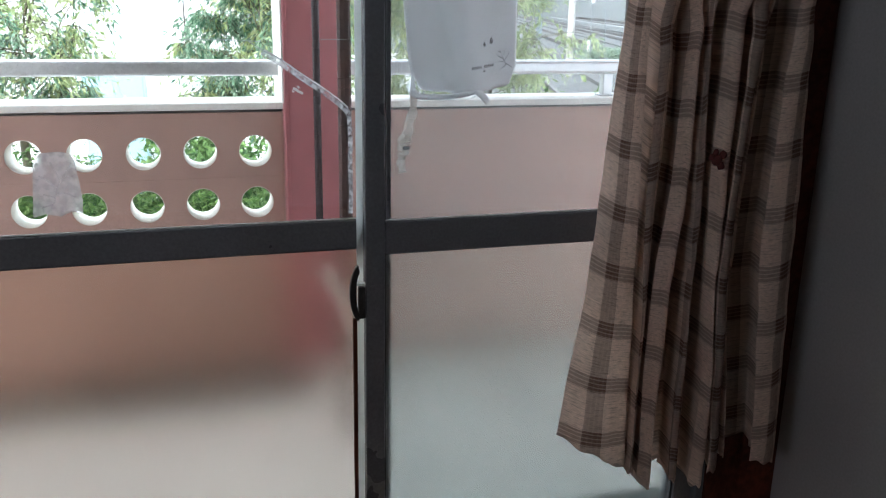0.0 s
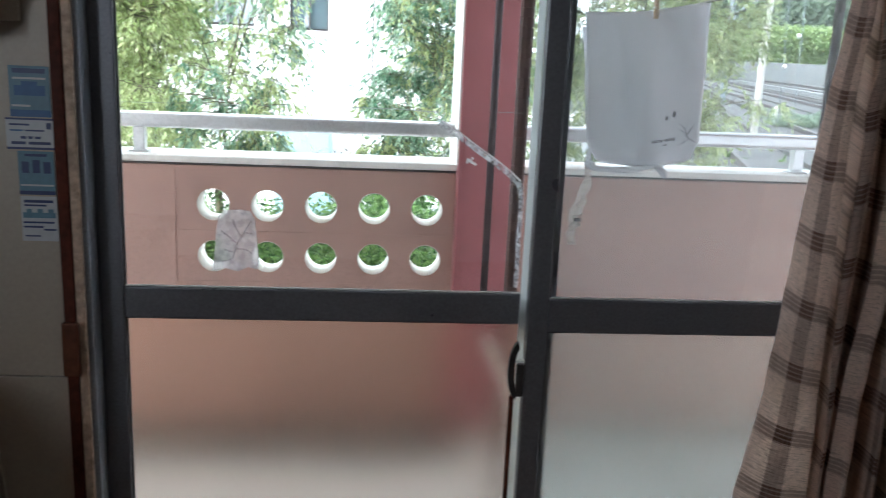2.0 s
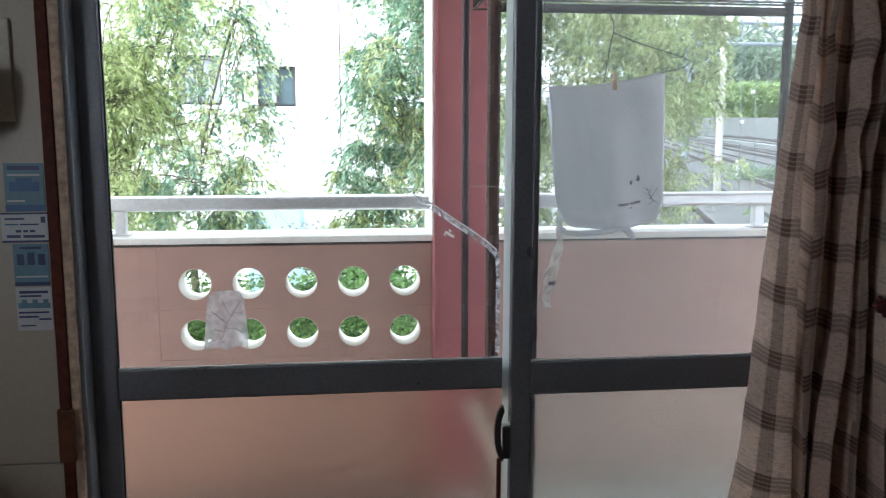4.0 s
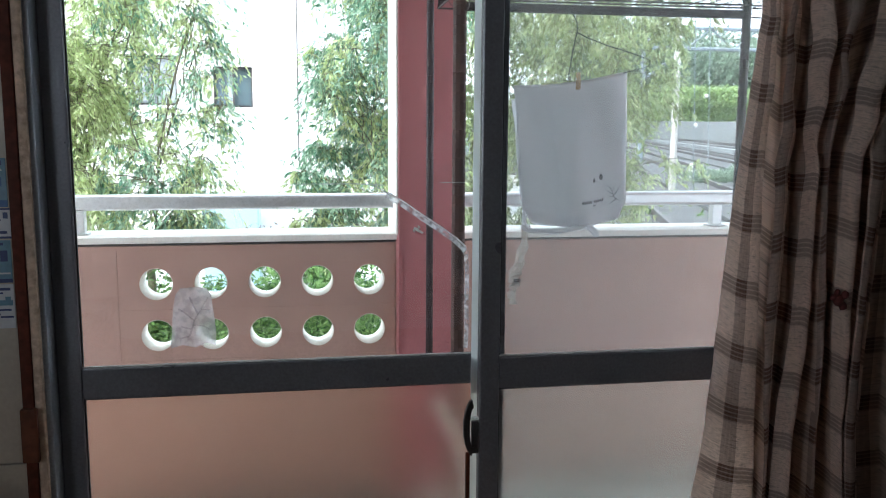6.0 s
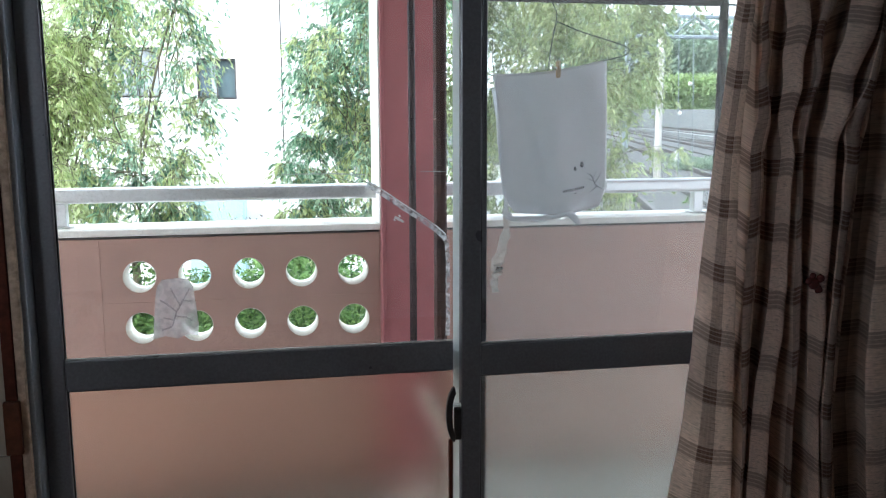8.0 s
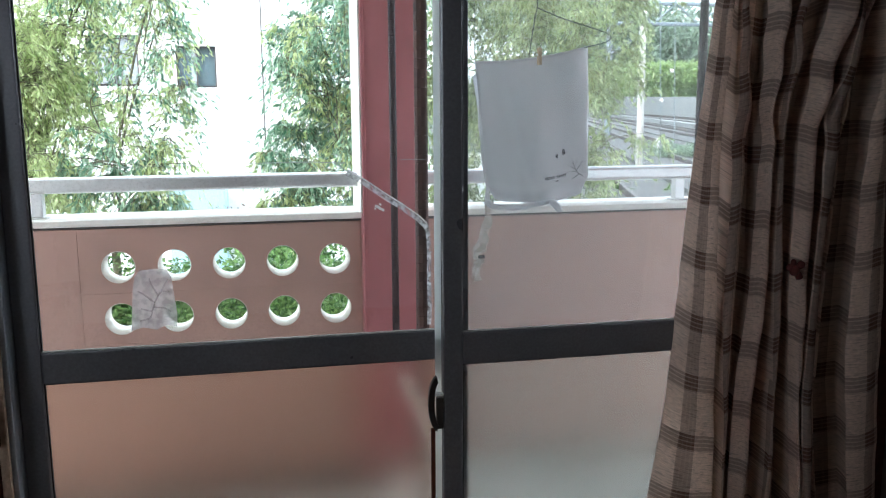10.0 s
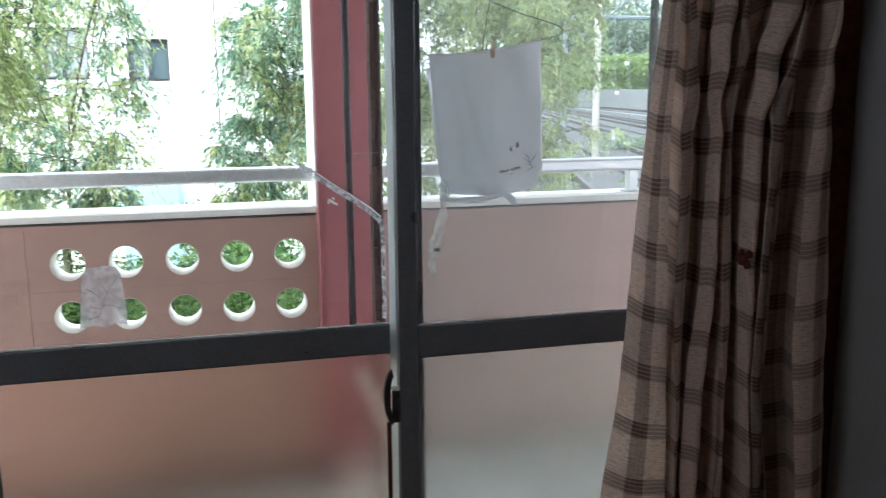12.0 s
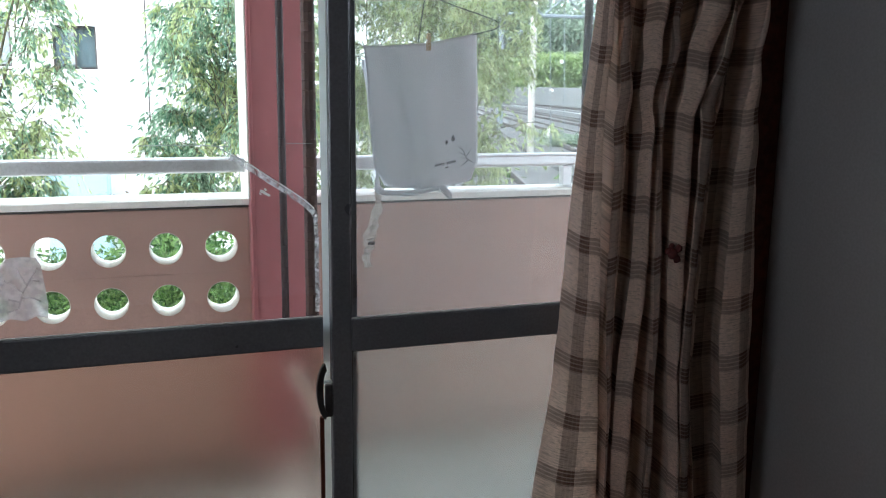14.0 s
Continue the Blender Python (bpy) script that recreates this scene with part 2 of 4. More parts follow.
CAB = surface("cabinet_laminate", (0.32, 0.29, 0.25), 0.45, 0, 90, 4, 0.08, 0.05)
COTTON = surface("white_cotton", (0.85, 0.85, 0.89), 0.9, 0, 300, 5, 0.05, 0.35, dirt=(0.52, 0.52, 0.56), dirt_amount=0.35, spec=0.1)
STRAP = surface("soft_plastic_strap", (0.80, 0.68, 0.60), 0.5, 0, 90, 12, 0.15, 0.3)
INK = surface("dark_print", (0.09, 0.085, 0.1), 0.8, 0, 200, 9, 0.15, 0)
WIRE = surface("dark_wire", (0.03, 0.045, 0.035), 0.4, 0.3, 150, 6, 0.15, 0)
PEG = surface("peg_wood", (0.55, 0.37, 0.19), 0.7, 0, 150, 12, 0.2, 0.2)
RACK = surface("rack_coated_steel", (0.045, 0.028, 0.030), 0.6, 0.1, 120, 8, 0.25, 0.1, dirt=(0.2, 0.15, 0.12), dirt_amount=0.3)
BROWNCOAT = surface("brown_coating", (0.085, 0.045, 0.038), 0.75, 0, 120, 10, 0.35, 0.4, dirt=(0.16, 0.08, 0.05), dirt_amount=0.5)
CORD = surface("cream_cord", (0.5, 0.45, 0.36), 0.5, 0, 120, 6, 0.1, 0.05)
PAPER = surface("magnet_card", (0.48, 0.49, 0.51), 0.45, 0, 90, 9, 0.05, 0.02)
BLUE = surface("magnet_blue", (0.03, 0.10, 0.24), 0.45, 0, 90, 9, 0.1, 0.02)
CYAN = surface("magnet_cyan", (0.10, 0.20, 0.27), 0.45, 0, 90, 9, 0.1, 0.02)
NAVY = surface("magnet_navy", (0.02, 0.035, 0.12), 0.45, 0, 90, 9, 0.1, 0.02)
BROWNCLOTH = surface("rust_cloth", (0.21, 0.066, 0.028), 0.85, 0, 220, 9, 0.2, 0.4)
REDCLIP = surface("dark_red_cloth", (0.10, 0.015, 0.014), 0.8, 0, 220, 9, 0.2, 0.4)
PLAID = plaid_mat("plaid_cotton")
WHITEWALL = surface("white_building_render", (0.84, 0.84, 0.83), 0.8, 0, 20, 0.5, 0.04, 0.1)
PALEBLUE = surface("pale_blue_panel", (0.34, 0.50, 0.55), 0.5, 0, 20, 0.6, 0.05, 0.05)
DARKGLASS = surface("dark_window_glass", (0.10, 0.14, 0.16), 0.08, 0, 10, 1, 0.2, 0)
BLIND = surface("window_blind", (0.33, 0.36, 0.38), 0.6, 0, 10, 1, 0.1, 0)
BARK = surface("bark", (0.17, 0.165, 0.11), 0.9, 0, 60, 9, 0.3, 0.5)
LEAF_Y = leaf_mat("yellow_green_leaf", (0.35, 0.45, 0.19), (0.73, 0.81, 0.48))
LEAF_G = leaf_mat("grey_green_leaf", (0.09, 0.22, 0.14), (0.52, 0.70, 0.52))
LEAF_M = leaf_mat("mixed_green_leaf", (0.17, 0.225, 0.095), (0.60, 0.67, 0.36))
SHRUB = leaf_mat("shrub_leaf", (0.025, 0.08, 0.02), (0.27, 0.42, 0.14))
FAR_LEAF = leaf_mat("far_woods_leaf", (0.15, 0.21, 0.14), (0.40, 0.50, 0.37))
HEDGE_LEAF = leaf_mat("hedge_leaf", (0.20, 0.30, 0.10), (0.48, 0.60, 0.27))
DARK_LEAF = leaf_mat("dark_reddish_leaf", (0.05, 0.03, 0.025), (0.20, 0.14, 0.10))
GROUND = surface("paved_ground", (0.33, 0.33, 0.31), 0.9, 0, 3, 0.2, 0.15, 0.2)
GREY = surface("weathered_concrete", (0.21, 0.22, 0.22), 0.9, 0, 4, 0.35, 0.14, 0.2, dirt=(0.25, 0.26, 0.25), dirt_amount=0.5)
BALLAST = surface("track_ballast", (0.10, 0.10, 0.098), 0.95, 0, 14, 0.5, 0.3, 0.5)
RUSTRAIL = surface("rail_steel", (0.10, 0.085, 0.08), 0.5, 0.4, 30, 2, 0.2, 0)
GALV = surface("galvanised_steel", (0.26, 0.30, 0.33), 0.5, 0.4, 20, 2, 0.1, 0)

# ---- building blocks ----
def add_box(bm, x0, x1, y0, y1, z0, z1):
    v = [bm.verts.new((x, y, z)) for x in (x0, x1) for y in (y0, y1) for z in (z0, z1)]
    for f in ((0, 1, 3, 2), (4, 6, 7, 5), (0, 4, 5, 1), (2, 3, 7, 6), (0, 2, 6, 4), (1, 5, 7, 3)):
        bm.faces.new([v[i] for i in f])
    return v


def box(x0, x1, y0, y1, z0, z1, bevel=0.002, seg=2):
    bm = bmesh.new()
    add_box(bm, x0, x1, y0, y1, z0, z1)
    if bevel:
        bmesh.ops.bevel(bm, geom=bm.edges[:], offset=bevel, segments=seg, affect='EDGES', profile=0.5)
    bmesh.ops.recalc_face_normals(bm, faces=bm.faces[:])
    return bm


def tube(points, radii, sides=8, bm=None, caps=True):
    """A tapered tube along points."""
    bm = bm or bmesh.new()
    pts = [Vector(p) for p in points]
    if isinstance(radii, (int, float)):
        radii = [radii] * len(pts)
    rings = []
    side = None
    for i, p in enumerate(pts):
        d = (pts[min(i + 1, len(pts) - 1)] - pts[max(i - 1, 0)]).normalized()
        if side is None:
            side = d.cross(Vector((0.13, 0.31, 0.94)))
            if side.length < 0.05:
                side = d.cross(Vector((1, 0, 0)))
        side = (side - d * side.dot(d)).normalized()
        up = d.cross(side)
        rings.append([bm.verts.new(p + radii[i] * (math.cos(a) * side + math.sin(a) * up)) for a in (2 * math.pi * k / sides for k in range(sides))])
    for a, b in zip(rings, rings[1:]):
        for k in range(sides):
            bm.faces.new((a[k], a[(k + 1) % sides], b[(k + 1) % sides], b[k]))
    if caps:
        bm.faces.new(rings[0][::-1])
        bm.faces.new(rings[-1])
    return bm


def part(name, bm, material, parent=None, label="", smooth=False):
    me = bpy.data.meshes.new(name)
    bm.to_mesh(me)
    bm.free()
    me.materials.append(material)
    if smooth:
        for p in me.polygons:
            p.use_smooth = True
    ob = new(name, me)
    if parent is not None:
        ob.parent = parent
    if label:
        ob["label"] = label
    return ob


def thing(name, label, category, group="", kind=""):
    e = new(name)
    e.empty_display_size = 0.05
    return tagged(e, label, category, group, kind)


def structure(name, bm, material, label, category):
    return tagged(part(name, bm, material), label, category, kind="structure")


def bezier(pts, steps=8):
    """A smooth curve through points."""
    P = [Vector(p) for p in pts]
    P = [2 * P[0] - P[1]] + P + [2 * P[-1] - P[-2]]
    out = []
    for i in range(1, len(P) - 2):
        for k in range(steps):
            t = k / steps
            a, b, c, d = P[i - 1:i + 3]
            out.append(0.5 * ((2 * b) + (c - a) * t + (2 * a - 5 * b + 4 * c - d) * t * t + (3 * b - a - 3 * c + d) * t ** 3))
    out.append(P[-2])
    return out


# ---- the room ----
XL, XR, YB, ZC = -1.35, 1.43, -4.2, 2.42          # walls, back wall, ceiling
OX0, OX1, OZ0, OZ1 = -0.466, 1.235, 0.045, 1.86     # the door's opening

structure("floor", box(XL - 0.1, XR + 0.1, YB - 0.1, -0.04, -0.12, -0.014, 0), FLOORW, "dark brown wooden floor under the room", "floor")
structure("ceiling", box(XL - 0.1, XR + 0.1, YB - 0.1, 0.12, ZC, ZC + 0.1, 0), CEIL, "plain off-white ceiling board of the room", "ceiling")
structure("wall_east", box(XR, XR + 0.1, YB, 0.12, -0.1, ZC, 0), DIMWALL, "grey plastered wall beside the curtain, its dimness put into the colour", "wall")
structure("wall_south", box(XL - 0.1, XR + 0.1, YB - 0.1, YB, -0.1, ZC, 0), PLASTER, "grey plastered wall at the room's back", "wall")
WY0, WY1, WZ0, WZ1 = -2.30, -1.40, 1.0, 1.95      # unseen window added in the side wall for the fill light
bm = bmesh.new()
add_box(bm, XL - 0.1, XL, YB, WY0, -0.1, ZC)
add_box(bm, XL - 0.1, XL, WY1, 0.12, -0.1, ZC)
add_box(bm, XL - 0.1, XL, WY0, WY1, -0.1, WZ0)
add_box(bm, XL - 0.1, XL, WY0, WY1, WZ1, ZC)
bmesh.ops.recalc_face_normals(bm, faces=bm.faces[:])
structure("wall_west", bm, PLASTER, "grey plastered side wall with an added, unseen window opening", "wall")
fill_window = thing("added_window", "unseen aluminium window added in the side wall for the room's fill light", "window", kind="structure")
for q in ((WY0, WY0 + 0.04, WZ0, WZ1), (WY1 - 0.04, WY1, WZ0, WZ1), (-1.87, -1.83, WZ0 + 0.04, WZ1 - 0.04), (WY0 + 0.04, WY1 - 0.04, WZ0, WZ0 + 0.04), (WY0 + 0.04, WY1 - 0.04, WZ1 - 0.04, WZ1)):
    part("frame_bar", box(XL - 0.07, XL - 0.03, q[0], q[1], q[2], q[3], 0), BRONZE, fill_window)
bm = bmesh.new()
add_box(bm, XL, OX0 - 0.042, -0.04, 0.12, -0.1, ZC)
add_box(bm, OX1 + 0.09, XR, -0.04, 0.12, -0.1, ZC)
add_box(bm, OX0 - 0.042, OX1 + 0.09, -0.04, 0.12, OZ1 + 0.045, ZC)
add_box(bm, OX0 - 0.042, OX1 + 0.09, -0.04, 0.12, -0.1, OZ0 - 0.02)
bmesh.ops.recalc_face_normals(bm, faces=bm.faces[:])
structure("wall_north", bm, PLASTER, "plastered outer wall round the sliding glass door", "wall")

# steel kitchen panels on the wall beside the door, with a fine joint between them
panel_wall = thing("wall_panelling", "off-white enamelled steel kitchen wall panels, dimmed to brown in colour, with a fine joint", "wall panel", kind="structure")
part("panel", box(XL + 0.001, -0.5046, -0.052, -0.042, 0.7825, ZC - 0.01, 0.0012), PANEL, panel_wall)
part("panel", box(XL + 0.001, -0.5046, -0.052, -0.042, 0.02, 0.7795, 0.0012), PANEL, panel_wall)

# trims round the door
trim = thing("trim", "dark-stained wood and worn pale wood trim round the glass door", "door trim", kind="structure")
part("dark_strip", box(-0.504, -0.4835, -0.064, -0.03, 0.0, OZ1 + 0.05, 0.002), DARKWOOD, trim, "dark-stained wooden strip")
part("pale_strip", box(-0.4833, -0.4667, -0.060, -0.0455, 0.0, OZ1 + 0.05, 0.003), PINE, trim, "worn pale wood strip with flaking paint")
part("head_strip", box(-0.4833, OX1 + 0.0005, -0.060, 0.02, OZ1 + 0.001, OZ1 + 0.045, 0.003), PINE, trim)
part("dark_strip", box(OX1 + 0.001, OX1 + 0.089, -0.064, 0.02, 0.0, OZ1 + 0.05, 0.002), DARKWOOD, trim)
part("catch_block", box(-0.506, -0.476, -0.078, -0.0645, 0.79, 0.895, 0.003), BLOCKWOOD, trim, "small red-brown wooden block screwed on the trim")

structure("corner_post", box(1.325, XR - 0.0005, -0.072, -0.0405, 0.0, ZC - 0.001, 0.003), DARKWOOD, "dark-stained wooden post in the room's corner", "post")

# outer aluminium frame of the sliding door
frame_ob = thing("window_frame", "dark bronze aluminium outer frame of the sliding door", "door frame", kind="structure")
part("jamb", box(-0.4833, -0.4575, -0.045, 0.10, OZ0, OZ1, 0.002), JAMBGREY, frame_ob)
part("jamb", box(OX1 - 0.02, OX1, -0.056, 0.10, OZ0, OZ1, 0.002), BRONZE, frame_ob)
part("head", box(-0.4573, OX1 - 0.0205, -0.05, 0.10, OZ1 - 0.025, OZ1, 0.002), BRONZE, frame_ob)
part("sill", box(-0.4573, OX1 - 0.0205, -0.05, 0.12, OZ0 - 0.02, OZ0 + 0.012, 0.002), BRONZE, frame_ob)


def sash(name, x0, x1, sl, sr, y, rail0, rail1, label, frosted):
    """A sliding sash: stiles, rails, a clear upper and a frosted lower pane, glazing seals."""
    s = thing(name, label, "sliding door", kind="structure")
    z0, z1 = OZ0 + 0.014, OZ1 - 0.027
    b = 0.003
    part("stile", box(x0, x0 + sl, y, y + 0.03, z0, z1, b), BRONZE, s)
    part("stile", box(x1 - sr, x1, y, y + 0.03, z0, z1, b), BRONZE, s)
    gx0, gx1 = x0 + sl, x1 - sr
    e = 0.0004
    part("mid_rail", box(gx0 + e, gx1 - e, y + 0.002, y + 0.028, rail0, rail1, b), BRONZE, s)
    part("top_rail", box(gx0 + e, gx1 - e, y + 0.002, y + 0.028, z1 - 0.05, z1, b), BRONZE, s)
    part("bottom_rail", box(gx0 + e, gx1 - e, y + 0.002, y + 0.028, z0, z0 + 0.08, b), BRONZE, s)
    for nm, a, c, mt, lb in (("clear_pane", rail1, z1 - 0.05, CLEAR, "clear glass pane"), ("frosted_pane", z0 + 0.08, rail0, frosted, "frosted glass pane")):
        g = part(nm, box(gx0 + 0.001, gx1 - 0.001, y + 0.013, y + 0.017, a + 0.001, c - 0.001, 0), mt, s, lb)
        g.visible_shadow = False
        w = 0.0028
        for q in ((gx0 + e, gx0 + w, a + w, c - w), (gx1 - w, gx1 - e, a + w, c - w), (gx0 + e, gx1 - e, a + e, a + w), (gx0 + e, gx1 - e, c - w, c - e)):
            low = q[3] < rail1 + 0.01 and nm == "clear_pane"
            part("seal", box(q[0], q[1], y + 0.008, y + 0.0125, q[2], q[3], 0), BEAD if low else RUBBER, s)
    return s


left_sash = sash("sliding_sash", -0.457, 0.43, 0.045, 0.052, 0.0, 0.884, 0.946, "dark bronze aluminium sliding sash with clear and frosted glass", FROST_BROWN)
right_sash = sash("sliding_sash", 0.378, 1.213, 0.042, 0.05, -0.036, 0.879, 0.947, "inner dark bronze sliding sash half behind the curtain", FROST)
part("edge_strip", box(0.3635, 0.3772, -0.0175, -0.0160, OZ0 + 0.02, OZ1 - 0.03, 0.0003), VINYL, right_sash, "translucent white vinyl edge strip")
part("felt_strip", box(0.3545, 0.3625, -0.020, -0.009, OZ0 + 0.02, 0.735, 0.0015), DARKWOOD, right_sash, "dark red-brown felt strip")

# crescent lock on the meeting stile
lock = thing("crescent_lock", "black crescent window lock on the meeting stile", "window lock")
part("base_plate", box(0.362, 0.3775, -0.040, -0.027, 0.742, 0.812, 0.003), BLACK, lock)
bm = bmesh.new()
arc = [radians(100 + 160 * k / 10) for k in range(11)]
prof = [(0.3655 + 0.022 * math.cos(a), 0.800 + 0.062 * math.sin(a)) for a in arc] + [(0.3665 + 0.010 * math.cos(a), 0.800 + 0.046 * math.sin(a)) for a in arc[::-1]]
front = [bm.verts.new((x, -0.046, z)) for x, z in prof]
back = [bm.verts.new((x, -0.034, z)) for x, z in prof]
bm.faces.new(front), bm.faces.new(back[::-1])
for i in range(len(prof)):
    j = (i + 1) % len(prof)
    bm.faces.new((front[i], back[i], back[j], front[j]))
bmesh.ops.recalc_face_normals(bm, faces=bm.faces[:])
bmesh.ops.bevel(bm, geom=bm.edges[:], offset=0.001, segments=1, affect='EDGES')
part("lever", bm, BLACK, lock, "curved black lever")
part("keeper", box(0.357, 0.3765, -0.043, -0.030, 0.8165, 0.8215, 0.001), SILVER, lock, "bright metal keeper")

# clear tape over a cracked corner of the left pane, and a worn sticker
def ribbon(pts, width, y, thick=0.0008):
    """A flat strip in the plane of the glass."""
    bm = bmesh.new()
    P = [Vector((x, 0, z)) for x, z in pts]
    L, Rr = [], []
    for i, p in enumerate(P):
        d = (P[min(i + 1, len(P) - 1)] - P[max(i - 1, 0)]).normalized()
        nrm = Vector((-d.z, 0, d.x)) * width / 2
        L.append(p + nrm), Rr.append(p - nrm)
    a = [bm.verts.new((p.x, y, p.z)) for p in L]
    b = [bm.verts.new((p.x, y, p.z)) for p in Rr]
    c = [bm.verts.new((p.x, y - thick, p.z)) for p in L]
    d = [bm.verts.new((p.x, y - thick, p.z)) for p in Rr]
    for i in range(len(P) - 1):
        for q in ((a[i], a[i + 1], b[i + 1], b[i]), (c[i], d[i], d[i + 1], c[i + 1]), (a[i], c[i], c[i + 1], a[i + 1]), (b[i], b[i + 1], d[i + 1], d[i])):
            bm.faces.new(q)
    return bm


tape = thing("clear_tape", "clear packing tape stuck over a cracked glass corner", "tape")
TY = 0.0115
part("diagonal_strip", ribbon([(0.190, 1.284), (0.225, 1.263), (0.262, 1.237), (0.30, 1.212), (0.333, 1.188), (0.350, 1.172), (0.358, 1.158)], 0.012, TY), TAPE, tape)
part("ridge", ribbon([(0.193, 1.289), (0.228, 1.268), (0.265, 1.242), (0.303, 1.217), (0.336, 1.193), (0.354, 1.176)], 0.003, TY - 0.0012), SCRAP, tape)
part("upright_strip", ribbon([(0.356, 1.160), (0.3585, 1.12), (0.3575, 1.06), (0.3585, 1.0), (0.357, 0.958)], 0.009, TY - 0.0002), TAPE, tape)
part("film_edge", ribbon([(-0.405, 1.3005), (-0.2, 1.3035), (0.02, 1.306)], 0.0008, TY), TAPE_EDGE, tape)
part("film_edge", ribbon([(0.02, 1.3065), (0.12, 1.3068), (0.188, 1.3035)], 0.0022, TY), TAPE_EDGE, tape)
part("film_edge", ribbon([(0.165, 1.304), (0.197, 1.283)], 0.0022, TY - 0.0018), TAPE_EDGE, tape)
part("film_edge", ribbon([(0.30, 1.3085), (0.352, 1.308)], 0.0012, TY), TAPE_EDGE, tape)
for k, (x, z, w, h) in enumerate(((0.2515, 1.212, 0.011, 0.006), (0.2605, 1.2065, 0.009, 0.005), (0.2565, 1.217, 0.004, 0.004), (0.246, 1.2085, 0.004, 0.003))):
    part("residue", ribbon([(x - w / 2, z + h / 2), (x, z + 0.001), (x + w / 2, z - h / 2)], h, TY - 0.0005), SCRAP, tape, "whitish scrap of tape")

bm = bmesh.new()
outline = [(-0.243, 0.980), (-0.2395, 1.02), (-0.236, 1.06), (-0.231, 1.088), (-0.221, 1.101), (-0.19, 1.1035), (-0.170, 1.100), (-0.162, 1.085), (-0.158, 1.05), (-0.154, 1.01), (-0.156, 0.984), (-0.175, 0.989), (-0.195, 0.980), (-0.22, 0.986)]
a = [bm.verts.new((x, TY, z)) for x, z in outline]
b = [bm.verts.new((x, TY - 0.0008, z)) for x, z in outline]
bm.faces.new(a[::-1]), bm.faces.new(b)
for i in range(len(a)):
    j = (i + 1) % len(a)
    bm.faces.new((a[i], a[j], b[j], b[i]))
bmesh.ops.recalc_face_normals(bm, faces=bm.faces[:])
sticker = tagged(part("sticker", bm, STICKER), "worn greyish half-scraped sticker on the clear pane", "sticker")

for pts in (((-0.205, 1.005), (-0.196, 1.035), (-0.180, 1.062), (-0.168, 1.082)), ((-0.196, 1.035), (-0.214, 1.052), (-0.226, 1.060)), ((-0.188, 1.048), (-0.199, 1.070), (-0.204, 1.084)),
            ((-0.182, 1.058), (-0.166, 1.056)), ((-0.202, 1.018), (-0.222, 1.024)), ((-0.199, 1.026), (-0.178, 1.024), (-0.166, 1.016)), ((-0.206, 1.004), (-0.226, 0.999))):
    part("print_stroke", ribbon(pts, 0.0034, TY - 0.0012, 0.0004), PRINT_GREY, sticker)

BZ_ = 0.131
# insect screen outside the inner sash
screen = thing("insect_screen", "grey insect screen outside the glass door", "insect screen")
m = part("mesh", box(0.452, 1.195, 0.0595, 0.0603, OZ0 + 0.06, OZ1 - 0.06, 0), MESH, screen, "fine grey mesh")
m.visible_shadow = False
part("stile", box(0.4355, 0.4515, 0.05, 0.068, OZ0 + 0.015, OZ1 - 0.03, 0.002), BRONZE, screen)
part("stile", box(1.1955, 1.213, 0.05, 0.068, OZ0 + 0.015, OZ1 - 0.03, 0.002), BRONZE, screen)
part("top_rail", box(0.452, 1.195, 0.05, 0.068, OZ1 - 0.06, OZ1 - 0.03, 0.002), BRONZE, screen)
part("bottom_rail", box(0.452, 1.195, 0.05, 0.068, OZ0 + 0.015, OZ0 + 0.06, 0.002), BRONZE, screen)

# a pale hose hanging outside the frosted pane
tagged(part("garden_hose", tube(bezier([(0.545, 0.42, BZ_ - 0.003), (0.50, 0.40, 0.33), (0.448, 0.375, 0.50), (0.405, 0.36, 0.62), (0.375, 0.352, 0.69), (0.352, 0.348, 0.735)]), 0.010, 8), CREAM, smooth=True), "pale stiff hose end standing beside the glass door", "hose")

# ---- balcony ----
BZ = 0.12
bm = bmesh.new()
add_box(bm, -4.0, 0.42, 0.9005, 1.50, BZ - 0.15, BZ - 0.035)
add_box(bm, 0.4205, 5.0, 1.2305, 1.50, BZ - 0.15, BZ - 0.035)
structure("balcony_gutter", bm, DARK_BAND, "dark drain channel along the parapet foot", "drain channel")
bm = bmesh.new()
add_box(bm, -4.0, 0.42, 0.1205, 0.90, BZ - 0.15, BZ)
add_box(bm, 0.4205, 5.0, 0.1205, 1.23, BZ - 0.15, BZ)
structure("balcony_floor", bm, CONCRETE, "pale grey concrete balcony floor", "balcony floor")
# overhead slab, out of view, added to shade the parapet
structure("balcony_soffit", box(-4.0, 5.0, 0.1205, 1.30, 2.55, 2.72, 0), SLAB, "unseen plain slab added overhead to shade the balcony", "balcony slab")
FY, BY, PB = 1.266, 1.430, 1.386
PX0, PX1 = -0.594, 0.352
PZ0, PZ1 = 0.617, 1.0165
bm = bmesh.new()
add_box(bm, -4.0, PX0, FY, BY, BZ - 0.034, 1.0165)
add_box(bm, PX0, PX1, FY, BY, BZ - 0.034, PZ0)
add_box(bm, PX1, 5.0, FY, BY, BZ - 0.034, 1.0165)
bmesh.ops.recalc_face_normals(bm, faces=bm.faces[:])
structure("parapet", bm, SALMON, "salmon-pink rendered balcony parapet wall", "parapet")
pierced = thing("pierced_panel", "salmon-pink concrete parapet panel with two rows of round holes", "parapet panel", kind="structure")
HX = [-0.469 + 0.1815 * k for k in range(5)]
HZ = [0.706, 0.885]
N = 40
